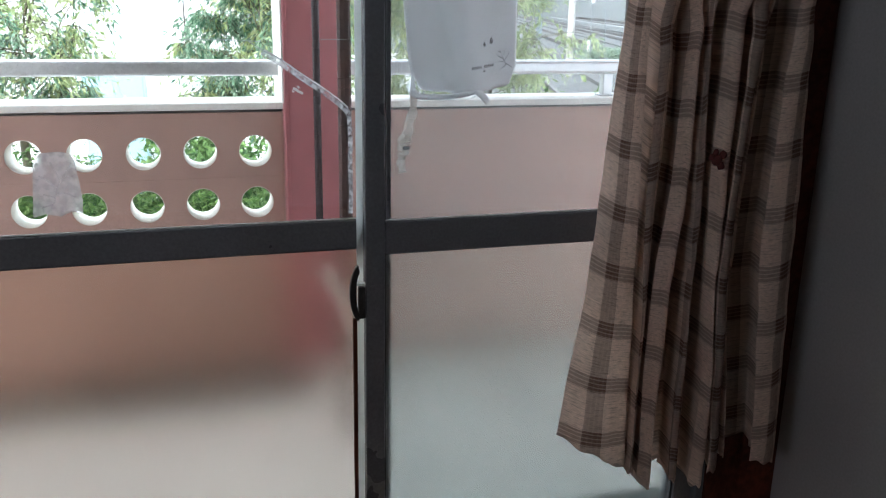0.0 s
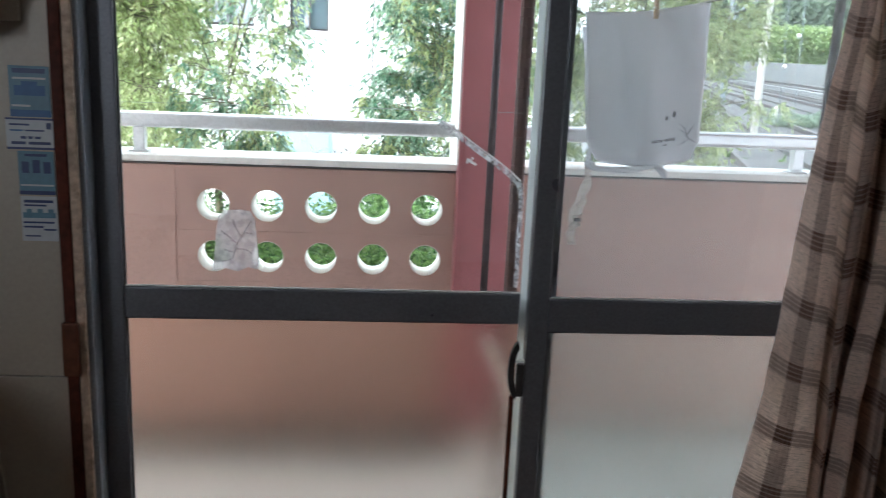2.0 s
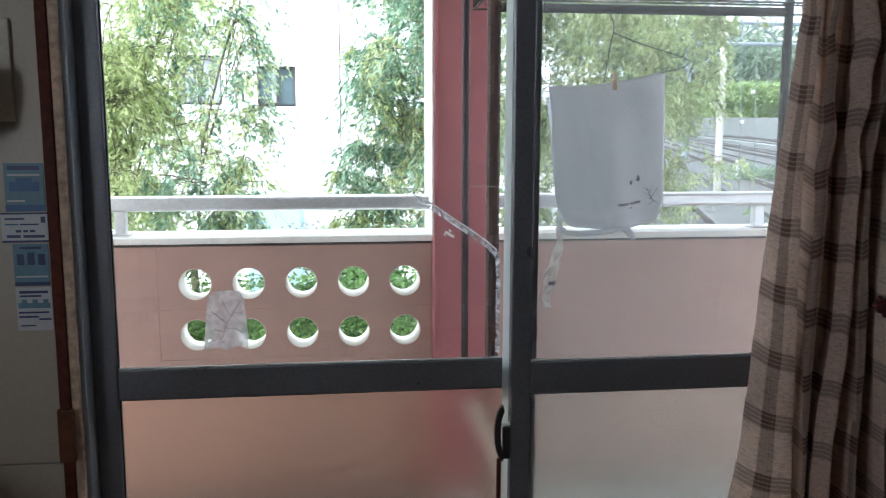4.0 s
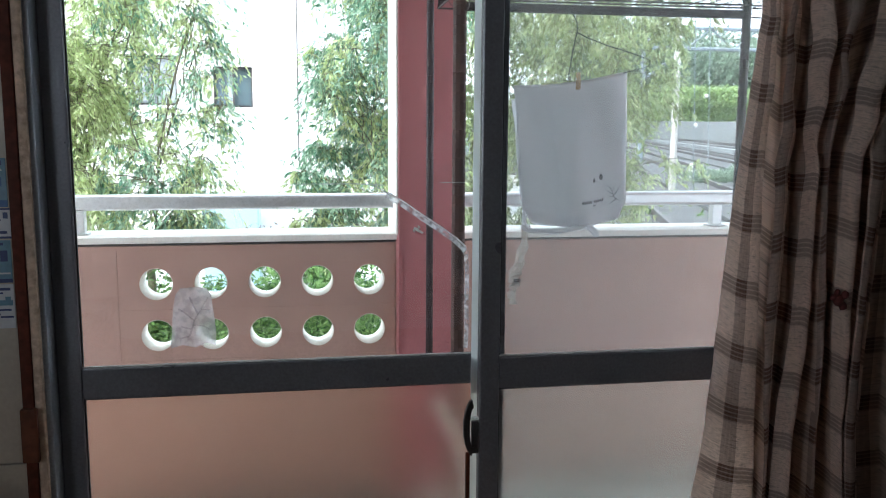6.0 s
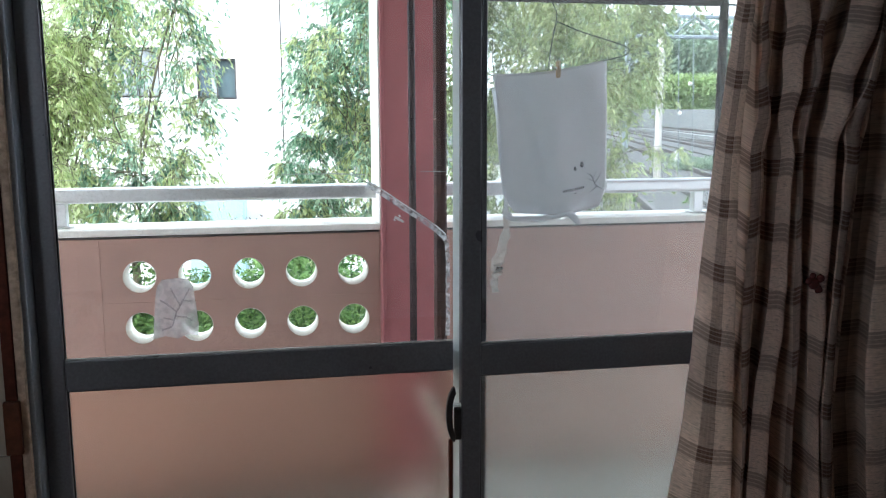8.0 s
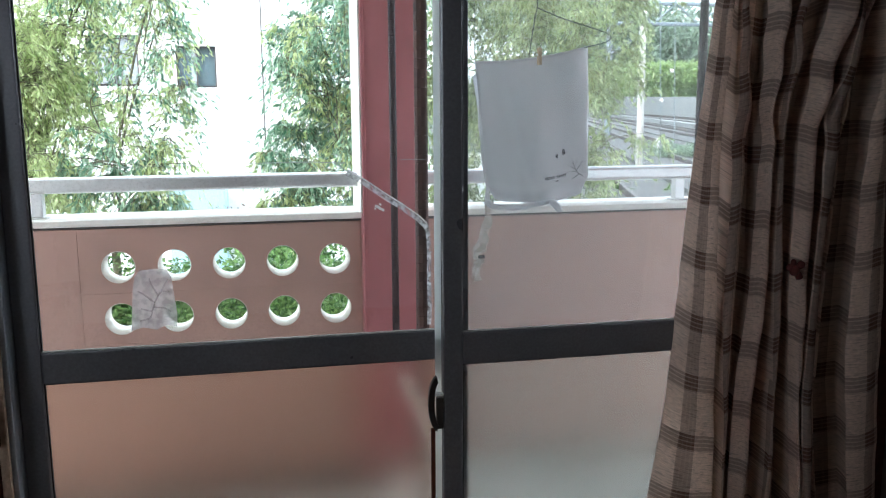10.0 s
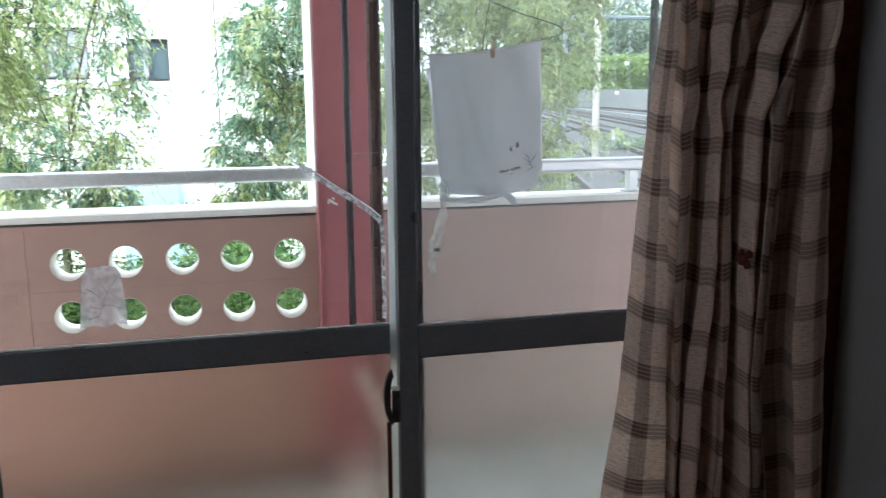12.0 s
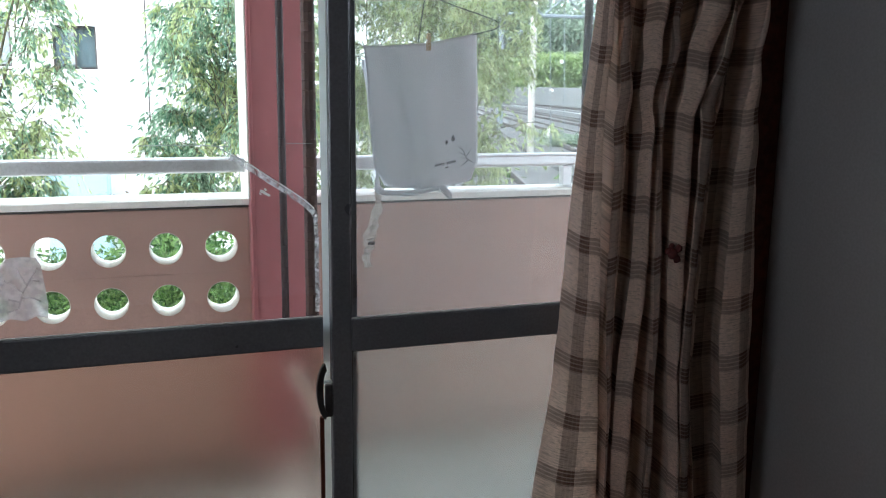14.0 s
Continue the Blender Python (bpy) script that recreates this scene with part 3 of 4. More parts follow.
xs = [PX0 + 0.0005] + [(a + b) / 2 for a, b in zip(HX, HX[1:])] + [PX1 - 0.002]
zs = [PZ0 + 0.0001, 0.7955, PZ1]
for j, cz in enumerate(HZ):
    bm = bmesh.new()
    for i, cx in enumerate(HX):
        x0, x1, z0, z1 = xs[i], xs[i + 1], zs[j] + 0.0003, zs[j + 1] - 0.0003
        ring = {}
        for y in (FY + 0.0012, PB - 0.0012):
            inner, outer = [], []
            for k in range(N):
                a = 2 * math.pi * (k + 0.5) / N
                c, s = math.cos(a), math.sin(a)
                inner.append(bm.verts.new((cx + 0.0548 * c, y, cz + 0.0548 * s)))
                tx = ((x1 - cx) / c if c > 0 else (x0 - cx) / c)
                tz = ((z1 - cz) / s if s > 0 else (z0 - cz) / s)
                t = min(tx, tz)
                ox, oz = cx + t * c, cz + t * s
                for gx in (x0, x1):
                    for gz in (z0, z1):
                        if abs(math.remainder(math.atan2(gz - cz, gx - cx) - a, 2 * math.pi)) < math.pi / N + 1e-6:
                            ox, oz = gx, gz
                outer.append(bm.verts.new((ox, y, oz)))
            ring[y] = (inner, outer)
            for k in range(N):
                q = (inner[k], outer[k], outer[(k + 1) % N], inner[(k + 1) % N])
                bm.faces.new(q)
        (i0, o0), (i1, o1) = ring.values()
        for k in range(N):
            l = (k + 1) % N
            bm.faces.new((o0[k], o1[k], o1[l], o0[l]))
            bm.faces.new((i0[k], i0[l], i1[l], i1[k]))
    bmesh.ops.recalc_face_normals(bm, faces=bm.faces[:])
    part("block_course", bm, SALMON, pierced)
for cz in HZ:
    for cx in HX:
        bm = bmesh.new()
        r = []
        for y, rad in ((FY + 0.0005, 0.0552), (FY + 0.0035, 0.0530), (PB - 0.0035, 0.0530), (PB - 0.0005, 0.0552), (PB - 0.004, 0.0547), (FY + 0.0045, 0.0547)):
            r.append([bm.verts.new((cx + rad * math.cos(2 * math.pi * k / N), y, cz + rad * math.sin(2 * math.pi * k / N))) for k in range(N)])
        for a, b in zip(r, r[1:] + r[:1]):
            for k in range(N):
                bm.faces.new((a[k], b[k], b[(k + 1) % N], a[(k + 1) % N]))
        bmesh.ops.recalc_face_normals(bm, faces=bm.faces[:])
        part("hole_lining", bm, CREAM, pierced, "cream-painted round hole", smooth=True)

# recessed strip in a dark colour, standing for the cap's shadow
structure("cap_joint", box(-4.0, 5.0, FY + 0.012, BY - 0.012, 1.0167, 1.0266, 0), DARK_BAND, "dark recessed strip imitating the shadow line under the parapet cap", "joint")
structure("parapet_cap", box(-4.0, 5.0, 1.250, 1.452, 1.0268, 1.050, 0.004), CREAM, "cream-painted cap on the balcony parapet", "parapet cap")
pillar = thing("balcony_pillar", "brick-red painted balcony pillar with a cream outer side", "pillar", kind="structure")
part("shaft", box(0.3535, 0.572, 1.20, 1.47, BZ - 0.034, 2.75, 0.004), RED, pillar)
part("side_face", box(0.3475, 0.3532, 1.206, 1.47, 1.0505, 2.549, 0.001), CREAM, pillar, "cream-painted side face")
part("groove_strip", box(0.366, 0.369, 1.1965, 1.2005, BZ, 2.549, 0.0005), RED, pillar)

railing = thing("balcony_railing", "brushed aluminium handrail on short posts above the parapet", "railing", kind="structure")
part("handrail", box(-4.0, 5.0, 1.312, 1.37, 1.133, 1.185, 0.012, 3), RAIL, railing)
for px in (-3.06, -0.722, 1.60, 3.92):
    post = part("post", box(px - 0.019, px + 0.019, 1.322, 1.36, 1.0505, 1.1335, 0.003), RAIL, railing)
    part("foot_plate", box(px - 0.032, px + 0.032, 1.312, 1.37, 1.0503, 1.0565, 0.002), RAIL, post)

# ---- rack on the balcony ----
rack = thing("wire_rack", "dark coated steel rack with a wire shelf on the balcony", "rack")
def grooved_post(x, y, thick_=1.0):
    pts, rad = [], []
    z = BZ
    while z < 1.90:
        for dz, r in ((0, 0.0127), (0.0215, 0.0127), (0.0222, 0.0112), (0.0247, 0.0112)):
            pts.append((x, y, z + dz)), rad.append(r * thick_)
        z += 0.0254
    return tube(pts, rad, 10)
RX0, RX1, RY0, RY1 = 0.452, 1.286, 0.61, 1.13
part("post", grooved_post(RX0, RY0, 1.5), BROWNCOAT, rack, "thicker dark brown post")
for x, y in ((RX0, RY1), (RX1, RY0)):
    part("post", grooved_post(x, y), RACK, rack)
part("front_bar", tube([(RX0 + 0.013, RY0, 1.744), (RX1 - 0.013, RY0, 1.744)], 0.0125, 12), RACK, rack, smooth=True)
part("side_bar", tube([(RX0, RY0 + 0.013, 1.87), (RX0, RY1 - 0.013, 1.87)], 0.010, 10), RACK, rack, smooth=True)
SY1 = 0.84
def truss(p, q, z0, z1, n):
    bm = tube([(*p, z1), (*q, z1)], 0.0028, 6)
    tube([(*p, z0), (*q, z0)], 0.0028, 6, bm)
    P, Q = Vector((*p, 0)), Vector((*q, 0))
    zz = [P.lerp(Q, k / (2 * n)) + Vector((0, 0, z1 if k % 2 else z0)) for k in range(2 * n + 1)]
    return tube(zz, 0.0018, 5, bm)
SX0, SX1 = 0.43, 1.52
wire_shelf = part("shelf", truss((SX0, RY0 - 0.016), (SX1, RY0 - 0.016), 1.768, 1.796, 22), RACK, rack, "wire shelf with zigzag edge")
part("edge_truss", truss((SX0, SY1), (SX1, SY1), 1.768, 1.796, 22), RACK, wire_shelf)
part("edge_truss", truss((SX0, RY0 - 0.016), (SX0, SY1), 1.768, 1.796, 11), RACK, wire_shelf)
part("edge_truss", truss((SX1, RY0 - 0.016), (SX1, SY1), 1.768, 1.796, 11), RACK, wire_shelf)
for k in range(24):
    x = SX0 + (k + 1) * (SX1 - SX0) / 25
    part("wire", tube([(x, RY0 - 0.016, 1.799), (x, SY1, 1.799)], 0.0016, 5), RACK, wire_shelf)
part("hook", tube(bezier([(0.47, RY0 - 0.02, 1.80), (0.472, RY0 - 0.028, 1.765), (0.468, RY0 - 0.034, 1.735), (0.462, RY0 - 0.026, 1.728), (0.460, RY0 - 0.018, 1.736)]), 0.0022, 6), RACK, rack)

# ---- cloth bag on a wire hanger ----
hanger = thing("wire_hanger", "dark green wire clothes hanger hooked on the rack's bar", "clothes hanger")
HY = 0.612
hk = bezier([(0.800, HY, 1.742), (0.792, HY, 1.7605), (0.776, HY, 1.7595), (0.768, HY, 1.742), (0.776, HY, 1.722), (0.783, HY, 1.705), (0.783, HY, 1.682)])
part("hook", tube(hk, 0.0018, 6), WIRE, hanger, smooth=True)
loop = bezier([(0.783, HY, 1.682), (0.86, HY + 0.012, 1.656), (0.955, HY + 0.025, 1.632), (1.006, HY + 0.033, 1.617), (1.014, HY + 0.034, 1.604), (0.995, HY + 0.032, 1.592), (0.93, HY + 0.036, 1.575), (0.85, HY + 0.040, 1.545), (0.80, HY + 0.042, 1.520), (0.776, HY + 0.040, 1.518), (0.770, HY + 0.034, 1.535), (0.773, HY + 0.018, 1.600), (0.778, HY + 0.005, 1.655), (0.783, HY, 1.682)])
part("frame", tube(loop, 0.0018, 6), WIRE, hanger, smooth=True)

bag = thing("tote_bag", "white cotton tote bag hung upside down to dry, small dark print", "tote bag")
def bag_point(s, t, front):
    """s across, t down; a hanging double sheet, closed at its rim."""
    x = (0.600 + 0.350 * s) * (1 - t) + (0.648 + 0.312 * s) * t + 0.006 * math.sin(5 * t + 1) * (1 - s)
    x += 0.020 * max(0.0, t - 0.88) / 0.12 * (1 - 2 * s) * abs(1 - 2 * s) ** 3      # rounded lower corners
    ztop = 1.538 + 0.046 * s ** 1.3 - 0.008 * math.sin(math.pi * s)
    zbot = 1.138 + 0.006 * s + 0.003 * math.sin(9 * s) + 0.016 * abs(2 * s - 1) ** 5
    z = ztop + (zbot - ztop) * t
    rim = (max(0, 1 - (2 * s - 1) ** 8) * max(0, 1 - (2 * t - 1) ** 10)) ** 0.5
    y = 0.62 + 0.03 * s + 0.012 * math.sin(7 * s + 1.5 * t) * t + 0.006 * math.sin(13 * s - 3 * t)
    y += 0.009 * math.exp(-((s - 0.22 - 0.25 * t) / 0.035) ** 2) * math.sin(math.pi * t) - 0.008 * math.exp(-((s - 0.62 + 0.22 * t) / 0.045) ** 2) * t
    y += 0.006 * noise.noise(Vector((5 * s, 4 * t, 0.3))) + 0.005 * math.exp(-((s - 0.40 + 0.10 * t) / 0.03) ** 2) * t - 0.006 * math.exp(-((t - 0.90 - 0.03 * math.sin(5 * s)) / 0.025) ** 2)
    y += (-1 if front else 1) * (0.004 + 0.010 * t * math.sin(math.pi * s)) * rim
    return (x, y - (0 if front else -0.001), z)
bm = bmesh.new()
NS, NT = 36, 40
for front in (True, False):
    g = [[bm.verts.new(bag_point(i / NS, j / NT, front)) for i in range(NS + 1)] for j in range(NT + 1)]
    for j in range(NT):
        for i in range(NS):
            f = (g[j][i], g[j + 1][i], g[j + 1][i + 1], g[j][i + 1])
            bm.faces.new(f if front else f[::-1])
bmesh.ops.remove_doubles(bm, verts=bm.verts[:], dist=0.0016)
part("body", bm, COTTON, bag, smooth=True)
part("hem", tube(bezier([(0.648, 0.618, 1.147), (0.66, 0.612, 1.133), (0.72, 0.612, 1.130), (0.78, 0.616, 1.134), (0.83, 0.622, 1.142), (0.85, 0.626, 1.137)]), 0.008, 8), COTTON, bag, smooth=True)
def strap_mesh(pts, w):
    bm = bmesh.new()
    P = bezier(pts, 6)
    rows = []
    for i, p in enumerate(P):
        a = 0.6 * math.sin(i * 0.55)
        d = Vector((math.cos(a), math.sin(a), 0.15)) * w * (0.8 + 0.25 * math.sin(i * 0.9)) / 2
        n = Vector((-math.sin(a), math.cos(a), 0)) * 0.001
        rows.append([bm.verts.new(p + q) for q in (d + n, -d + n, -d - n, d - n)])
    for a, b in zip(rows, rows[1:]):
        for k in range(4):
            bm.faces.new((a[k], a[(k + 1) % 4], b[(k + 1) % 4], b[k]))
    bm.faces.new(rows[0]), bm.faces.new(rows[-1][::-1])
    bmesh.ops.recalc_face_normals(bm, faces=bm.faces[:])
    return bm
part("strap", strap_mesh([(0.612, 0.640, 1.50), (0.624, 0.638, 1.40), (0.637, 0.634, 1.28), (0.645, 0.628, 1.20), (0.645, 0.622, 1.14)], 0.014), COTTON, bag)
part("strap", strap_mesh([(0.641, 0.612, 1.150), (0.650, 0.606, 1.132), (0.70, 0.604, 1.124), (0.76, 0.604, 1.122), (0.81, 0.606, 1.126), (0.838, 0.608, 1.138)], 0.024), COTTON, bag)
part("strap_knot", tube(bezier([(0.826, 0.606, 1.142), (0.840, 0.602, 1.134), (0.852, 0.604, 1.122), (0.856, 0.606, 1.112)]), [0.006 + 0.005 * math.sin(math.pi * k / 24) for k in range(25)], 8), COTTON, bag, smooth=True)
part("strap", strap_mesh([(0.648, 0.612, 1.145), (0.642, 0.606, 1.10), (0.632, 0.60, 1.06), (0.628, 0.598, 1.03), (0.616, 0.598, 1.00), (0.614, 0.600, 0.975), (0.606, 0.602, 0.955), (0.612, 0.602, 0.922)], 0.032), STRAP, bag, "crumpled pale strap hanging down")
part("strap", strap_mesh([(0.650, 0.616, 1.145), (0.640, 0.612, 1.09), (0.622, 0.608, 1.045), (0.606, 0.608, 1.01), (0.610, 0.606, 0.985)], 0.022), STRAP, bag)
part("slider", box(0.610, 0.630, 0.590, 0.599, 0.988, 0.997, 0.002), RACK, bag, "small dark strap slider")

def on_bag(s, t, off=0.0008):
    x, y, z = bag_point(s, t, True)
    return Vector((x, y - off, z))
def patch(s0, s1, t0, t1):
    bm = bmesh.new()
    n = 4
    g = [[bm.verts.new(on_bag(s0 + (s1 - s0) * i / n, t0 + (t1 - t0) * j)) for i in range(n + 1)] for j in (0, 1)]
    for i in range(n):
        bm.faces.new((g[0][i], g[1][i], g[1][i + 1], g[0][i + 1]))
    return bm
for k in range(11):
    if k != 5:
        part("print_bar", patch(0.545 + k * 0.0215, 0.545 + k * 0.0215 + 0.0155, 0.822, 0.842), INK, bag)
part("print_bar", patch(0.655, 0.69, 0.857, 0.865), INK, bag)
for s, t, w in ((0.685, 0.69, 0.014), (0.755, 0.672, 0.018)):
    bm = bmesh.new()
    c = [bm.verts.new(on_bag(s + w * math.cos(a) * (1 + 0.2 * math.sin(3 * a)), t + 1.2 * w * math.sin(a))) for a in (2 * math.pi * k / 12 for k in range(12))]
    bm.faces.new(c[::-1])
    part("print_dot", bm, INK, bag)
def sprig(a, b, w):
    return tube([on_bag(a[0] + (b[0] - a[0]) * k / 5, a[1] + (b[1] - a[1]) * k / 5, 0.0006) for k in range(6)], [w, w, w, w * 0.8, w * 0.6, w * 0.3], 4)
for a, b, w in (((0.90, 0.85), (0.84, 0.74), 0.0012), ((0.885, 0.82), (0.95, 0.76), 0.001), ((0.88, 0.81), (0.80, 0.77), 0.001), ((0.90, 0.85), (0.83, 0.87), 0.001), ((0.90, 0.84), (0.955, 0.875), 0.001), ((0.87, 0.79), (0.90, 0.735), 0.0008), ((0.86, 0.77), (0.80, 0.735), 0.0008), ((0.89, 0.83), (0.825, 0.815), 0.0008)):
    part("print_sprig", sprig(a, b, w), INK, bag)

peg = thing("clothes_peg", "small pale wooden clothes peg on the bag's rim", "clothes peg")
for dy in (-0.0075, 0.0035):
    part("half", box(0.789, 0.799, 0.622 + dy, 0.626 + dy, 1.528, 1.575, 0.001), PEG, peg)
part("spring", tube([(0.787, 0.6245, 1.556), (0.801, 0.6245, 1.556)], 0.003, 8), SILVER, peg)

# ---- curtain ----
# where each pleat ends across the cloth at five heights, and the width of the gap beside it, low and high
LEVELS = (0.40, 0.80, 1.08, 1.38, 1.56)
FREE_EDGE = (0.788, 0.848, 0.870, 0.896, 0.915)
BORDERS = ((0.965, 0.95, 0.944, 0.942, 0.950), (0.976, 0.981, 0.995, 1.004, 1.000), (1.025, 1.031, 1.048, 1.032, 1.048), (1.093, 1.077, 1.066, 1.061, 1.1),
           (1.134, 1.113, 1.113, 1.118, 1.173), (1.194, 1.163, 1.168, 1.189, 1.22), (1.229, 1.182, 1.193, 1.202, 1.237))
WALL_EDGE = (1.336, 1.316, 1.303, 1.286, 1.278)
GAPS = ((0.008, 0.014), (0.010, 0.024), (0.046, 0.018), (0.032, 0.022), (0.008, 0.018), (0.008, 0.018), (0.048, 0.030))
DEPTH = (0.030, 0.050, 0.072, 0.080, 0.098, 0.084, 0.060, 0.094)       # how far each pleat stands out
LEAN = (0.014, -0.010, 0.016, -0.008, 0.010, -0.016, 0.006, -0.012)    # and turns to one side
CHECK = ((-0.44, 0.60), (0.86, 1.42), (2.14, 2.74), (2.88, 3.20), (3.30, 3.84), (3.82, 4.18), (4.30, 4.66), (5.46, 6.38))   # the run of the check's columns over each pleat
SAG = (0.0, 0.028, 0.040, 0.030, 0.0, 0.012, 0.0, -0.012)              # and the drop of its bands
HEM = ((0.452, 0.348), (0.358, 0.342), (0.338, 0.319), (0.340, 0.332), (0.318, 0.322), (0.352, 0.346), (0.372, 0.366), (0.378, 0.338))


def at_height(values, z):
    zz = min(max(z, LEVELS[0]), LEVELS[-1] + 0.08)
    k = max(m for m in range(4) if LEVELS[m] <= zz)
    u = (zz - LEVELS[k]) / (LEVELS[k + 1] - LEVELS[k])
    return values[k] + (values[k + 1] - values[k]) * u


def curtain_point(n, f, z):
    """A pleat is a flat face between steep sides that draw together behind it; the first one is the free edge beside the glass."""
    a = at_height(BORDERS[n - 1] if n else FREE_EDGE, z)
    b = at_height(BORDERS[n] if n < 7 else WALL_EDGE, z)
    up = min(1.0, max(0.0, (z - 0.7) / 0.8))
    ga = (GAPS[n - 1][0] + (GAPS[n - 1][1] - GAPS[n - 1][0]) * up) / 2 if n else 0.0
    gb = (GAPS[n][0] + (GAPS[n][1] - GAPS[n][0]) * up) / 2 if n < 7 else 0.0
    sway = 0.004 * math.sin(9 * z + 2 * n)
    a, b = a + ga + (sway if n else 0), b - gb
    w = b - a
    lo, hi = (0.0 if n == 0 else 0.16), 0.84
    gathered = min(1.0, max(0.0, (z - 1.22) / 0.25))
    puff = gathered * (0.005 * math.sin(26 * z + 2.4 * n) + 0.006 * math.sin(47 * z + 4.1 * n) + 0.014 * noise.noise(Vector((14 * (a + w * f), 9 * z, 2.0 * n))))
    g = min(1.0, max(0.0, (f - lo) / (hi - lo)))
    face = DEPTH[n] + LEAN[n] * (2 * g - 1) + (0.010 + 0.12 * w) * (1 - (2 * g - 1) ** 2) + (puff if n else 0.3 * puff)
    crumple = 0.010 * noise.noise(Vector((9 * (a + w * g), 4.5 * z, n))) + 0.004 * noise.noise(Vector((32 * (a + w * g), 15 * z, n + 7)))
    face = max(0.012, face + crumple)
    if n and f < lo:
        k = f / lo
        return a + min(0.058, 0.85 * w) * (1 - k) ** 0.55, -0.089 - face * k ** 0.8
    if f > hi:
        k = (1 - f) / (1 - hi)
        return b - (0.10 * w) * (1 - k) ** 0.7, -0.089 - face * k ** 0.8
    return a + w * g + 0.10 * puff * (2 * g - 1), -0.089 - face


curtain = thing("curtain", "brown and beige checked cotton curtain drawn beside the glass door", "curtain")
bm = bmesh.new()
uvl = bm.loops.layers.uv.new("UVMap")
COLUMNS = [(n, k / 44) for n in range(8) for k in range(45)]
NU, NV = len(COLUMNS) - 1, 150
grid = []
for j in range(NV + 1):
    row = []
    for n, f in COLUMNS:
        hem = HEM[n][0] + (HEM[n][1] - HEM[n][0]) * f + 0.004 * math.sin(19 * f + 3 * n)
        z = hem + (2.06 - hem) * j / NV
        x, y = curtain_point(n, f, z)
        lo = 0.16 if n else 0.0
        g = (f - lo) / (0.84 - lo)
        drop = 0.036 * (min(1.0, max(0.0, g)) if n == 0 else 1.0) * min(1.0, max(0.45, (1.45 - z) / 0.45))
        u = CHECK[n][0] + (CHECK[n][1] - CHECK[n][0]) * g
        row.append((bm.verts.new((x, y, z)), (0.127 * u, z + drop + SAG[n] + 0.004 * math.sin(6 * f + n))))
    grid.append(row)
for j in range(NV):
    for i in range(NU):
        q = (grid[j][i], grid[j][i + 1], grid[j + 1][i + 1], grid[j + 1][i])
        f = bm.faces.new([v for v, _ in q])
        for lp, (_, uv) in zip(f.loops, q):
            lp[uvl].uv = uv
cloth = part("cloth", bm, PLAID, curtain, smooth=True)
thick = cloth.modifiers.new("thickness", 'SOLIDIFY')
thick.thickness = 0.0018
# two unseen cloth layers added behind the pleats to block the backlight
for back in (-0.081, -0.0755):
    bm = bmesh.new()
    uvl = bm.loops.layers.uv.new("UVMap")
    grid = [[bm.verts.new((0.985 + 0.03 * (z - 0.9) + (at_height(WALL_EDGE, z) - 0.993 - 0.03 * (z - 0.9)) * i / 40, back + 0.002 * math.sin(1.1 * i + z), z)) for i in range(41)] for z in (0.42, 0.8, 1.2, 1.6, 2.05)]
    for j in range(4):
        for i in range(40):
            f = bm.faces.new((grid[j][i], grid[j][i + 1], grid[j + 1][i + 1], grid[j + 1][i]))
            for lp in f.loops:
                lp[uvl].uv = (lp.vert.co.x * 1.4, lp.vert.co.z)
    part("backlight_block", bm, PLAID, curtain, smooth=True)
rodpts = [(0.72, -0.13, 2.085), (1.425, -0.13, 2.085)]
crail = thing("curtain_rail", "pale metal curtain rail above the glass door", "curtain rail")
part("rail", tube(rodpts, 0.010, 10), SILVER, crail)
for x in (0.80, 1.36):
    part("bracket", box(x - 0.008, x + 0.008, -0.125, -0.0405, 2.075, 2.095, 0.001), SILVER, crail)
# small dark red clip pinned to the cloth
clip = thing("hair_clip", "small dark red cloth clip pinned on the curtain", "clip")
for k, (dx, dz, r) in enumerate(((0, 0, 0.012), (0.013, 0.010, 0.009), (-0.012, 0.006, 0.008), (0.010, -0.012, 0.009), (-0.004, 0.016, 0.007))):
    b2 = bmesh.new()
    bmesh.ops.create_icosphere(b2, subdivisions=2, radius=r)
    for v in b2.verts:
        v.co *= 1 + 0.25 * noise.noise(v.co * 150 + Vector((k, 0, 0)))
        v.co.y *= 0.55
        v.co += Vector((1.068 + dx, -0.208, 1.085 + dz))
    part("petal", b2, REDCLIP, clip, smooth=True)

# ---- kitchen counter along the side wall ----
CX, CZT = -0.655, 0.785
counter = thing("kitchen_counter", "low kitchen counter unit with laminate drawers and steel edge", "kitchen counter")
part("body", box(XL + 0.004, CX - 0.022, -1.55, -0.054, 0.0, CZT - 0.045, 0.002), CAB, counter)
for z0, z1 in ((0.605, 0.730), (0.36, 0.60), (0.09, 0.355)):
    for y0, y1 in ((-0.272, -0.062), (-0.56, -0.277), (-1.05, -0.565)):
        d = part("drawer", box(CX - 0.0215, CX - 0.003, y0, y1, z0, z1, 0.003), CAB, counter)
        yc, zc = (y0 + y1) / 2, (z0 + z1) / 2 + 0.012
        part("handle", tube(bezier([(CX - 0.003, yc + 0.062, zc + 0.012), (CX + 0.016, yc + 0.045, zc + 0.006), (CX + 0.018, yc - 0.04, zc - 0.006), (CX - 0.003, yc - 0.062, zc - 0.010)]), 0.012, 8), BLACK, d, "dark curved plastic handle", smooth=True)
top = tagged(part("worktop", box(XL + 0.004, CX, -1.55, -0.054, CZT - 0.044, CZT, 0.004), STEELTOP), "dull stainless steel worktop of the kitchen counter", "worktop")
stove = thing("gas_stove", "black enamelled gas stove standing on the worktop", "gas stove")
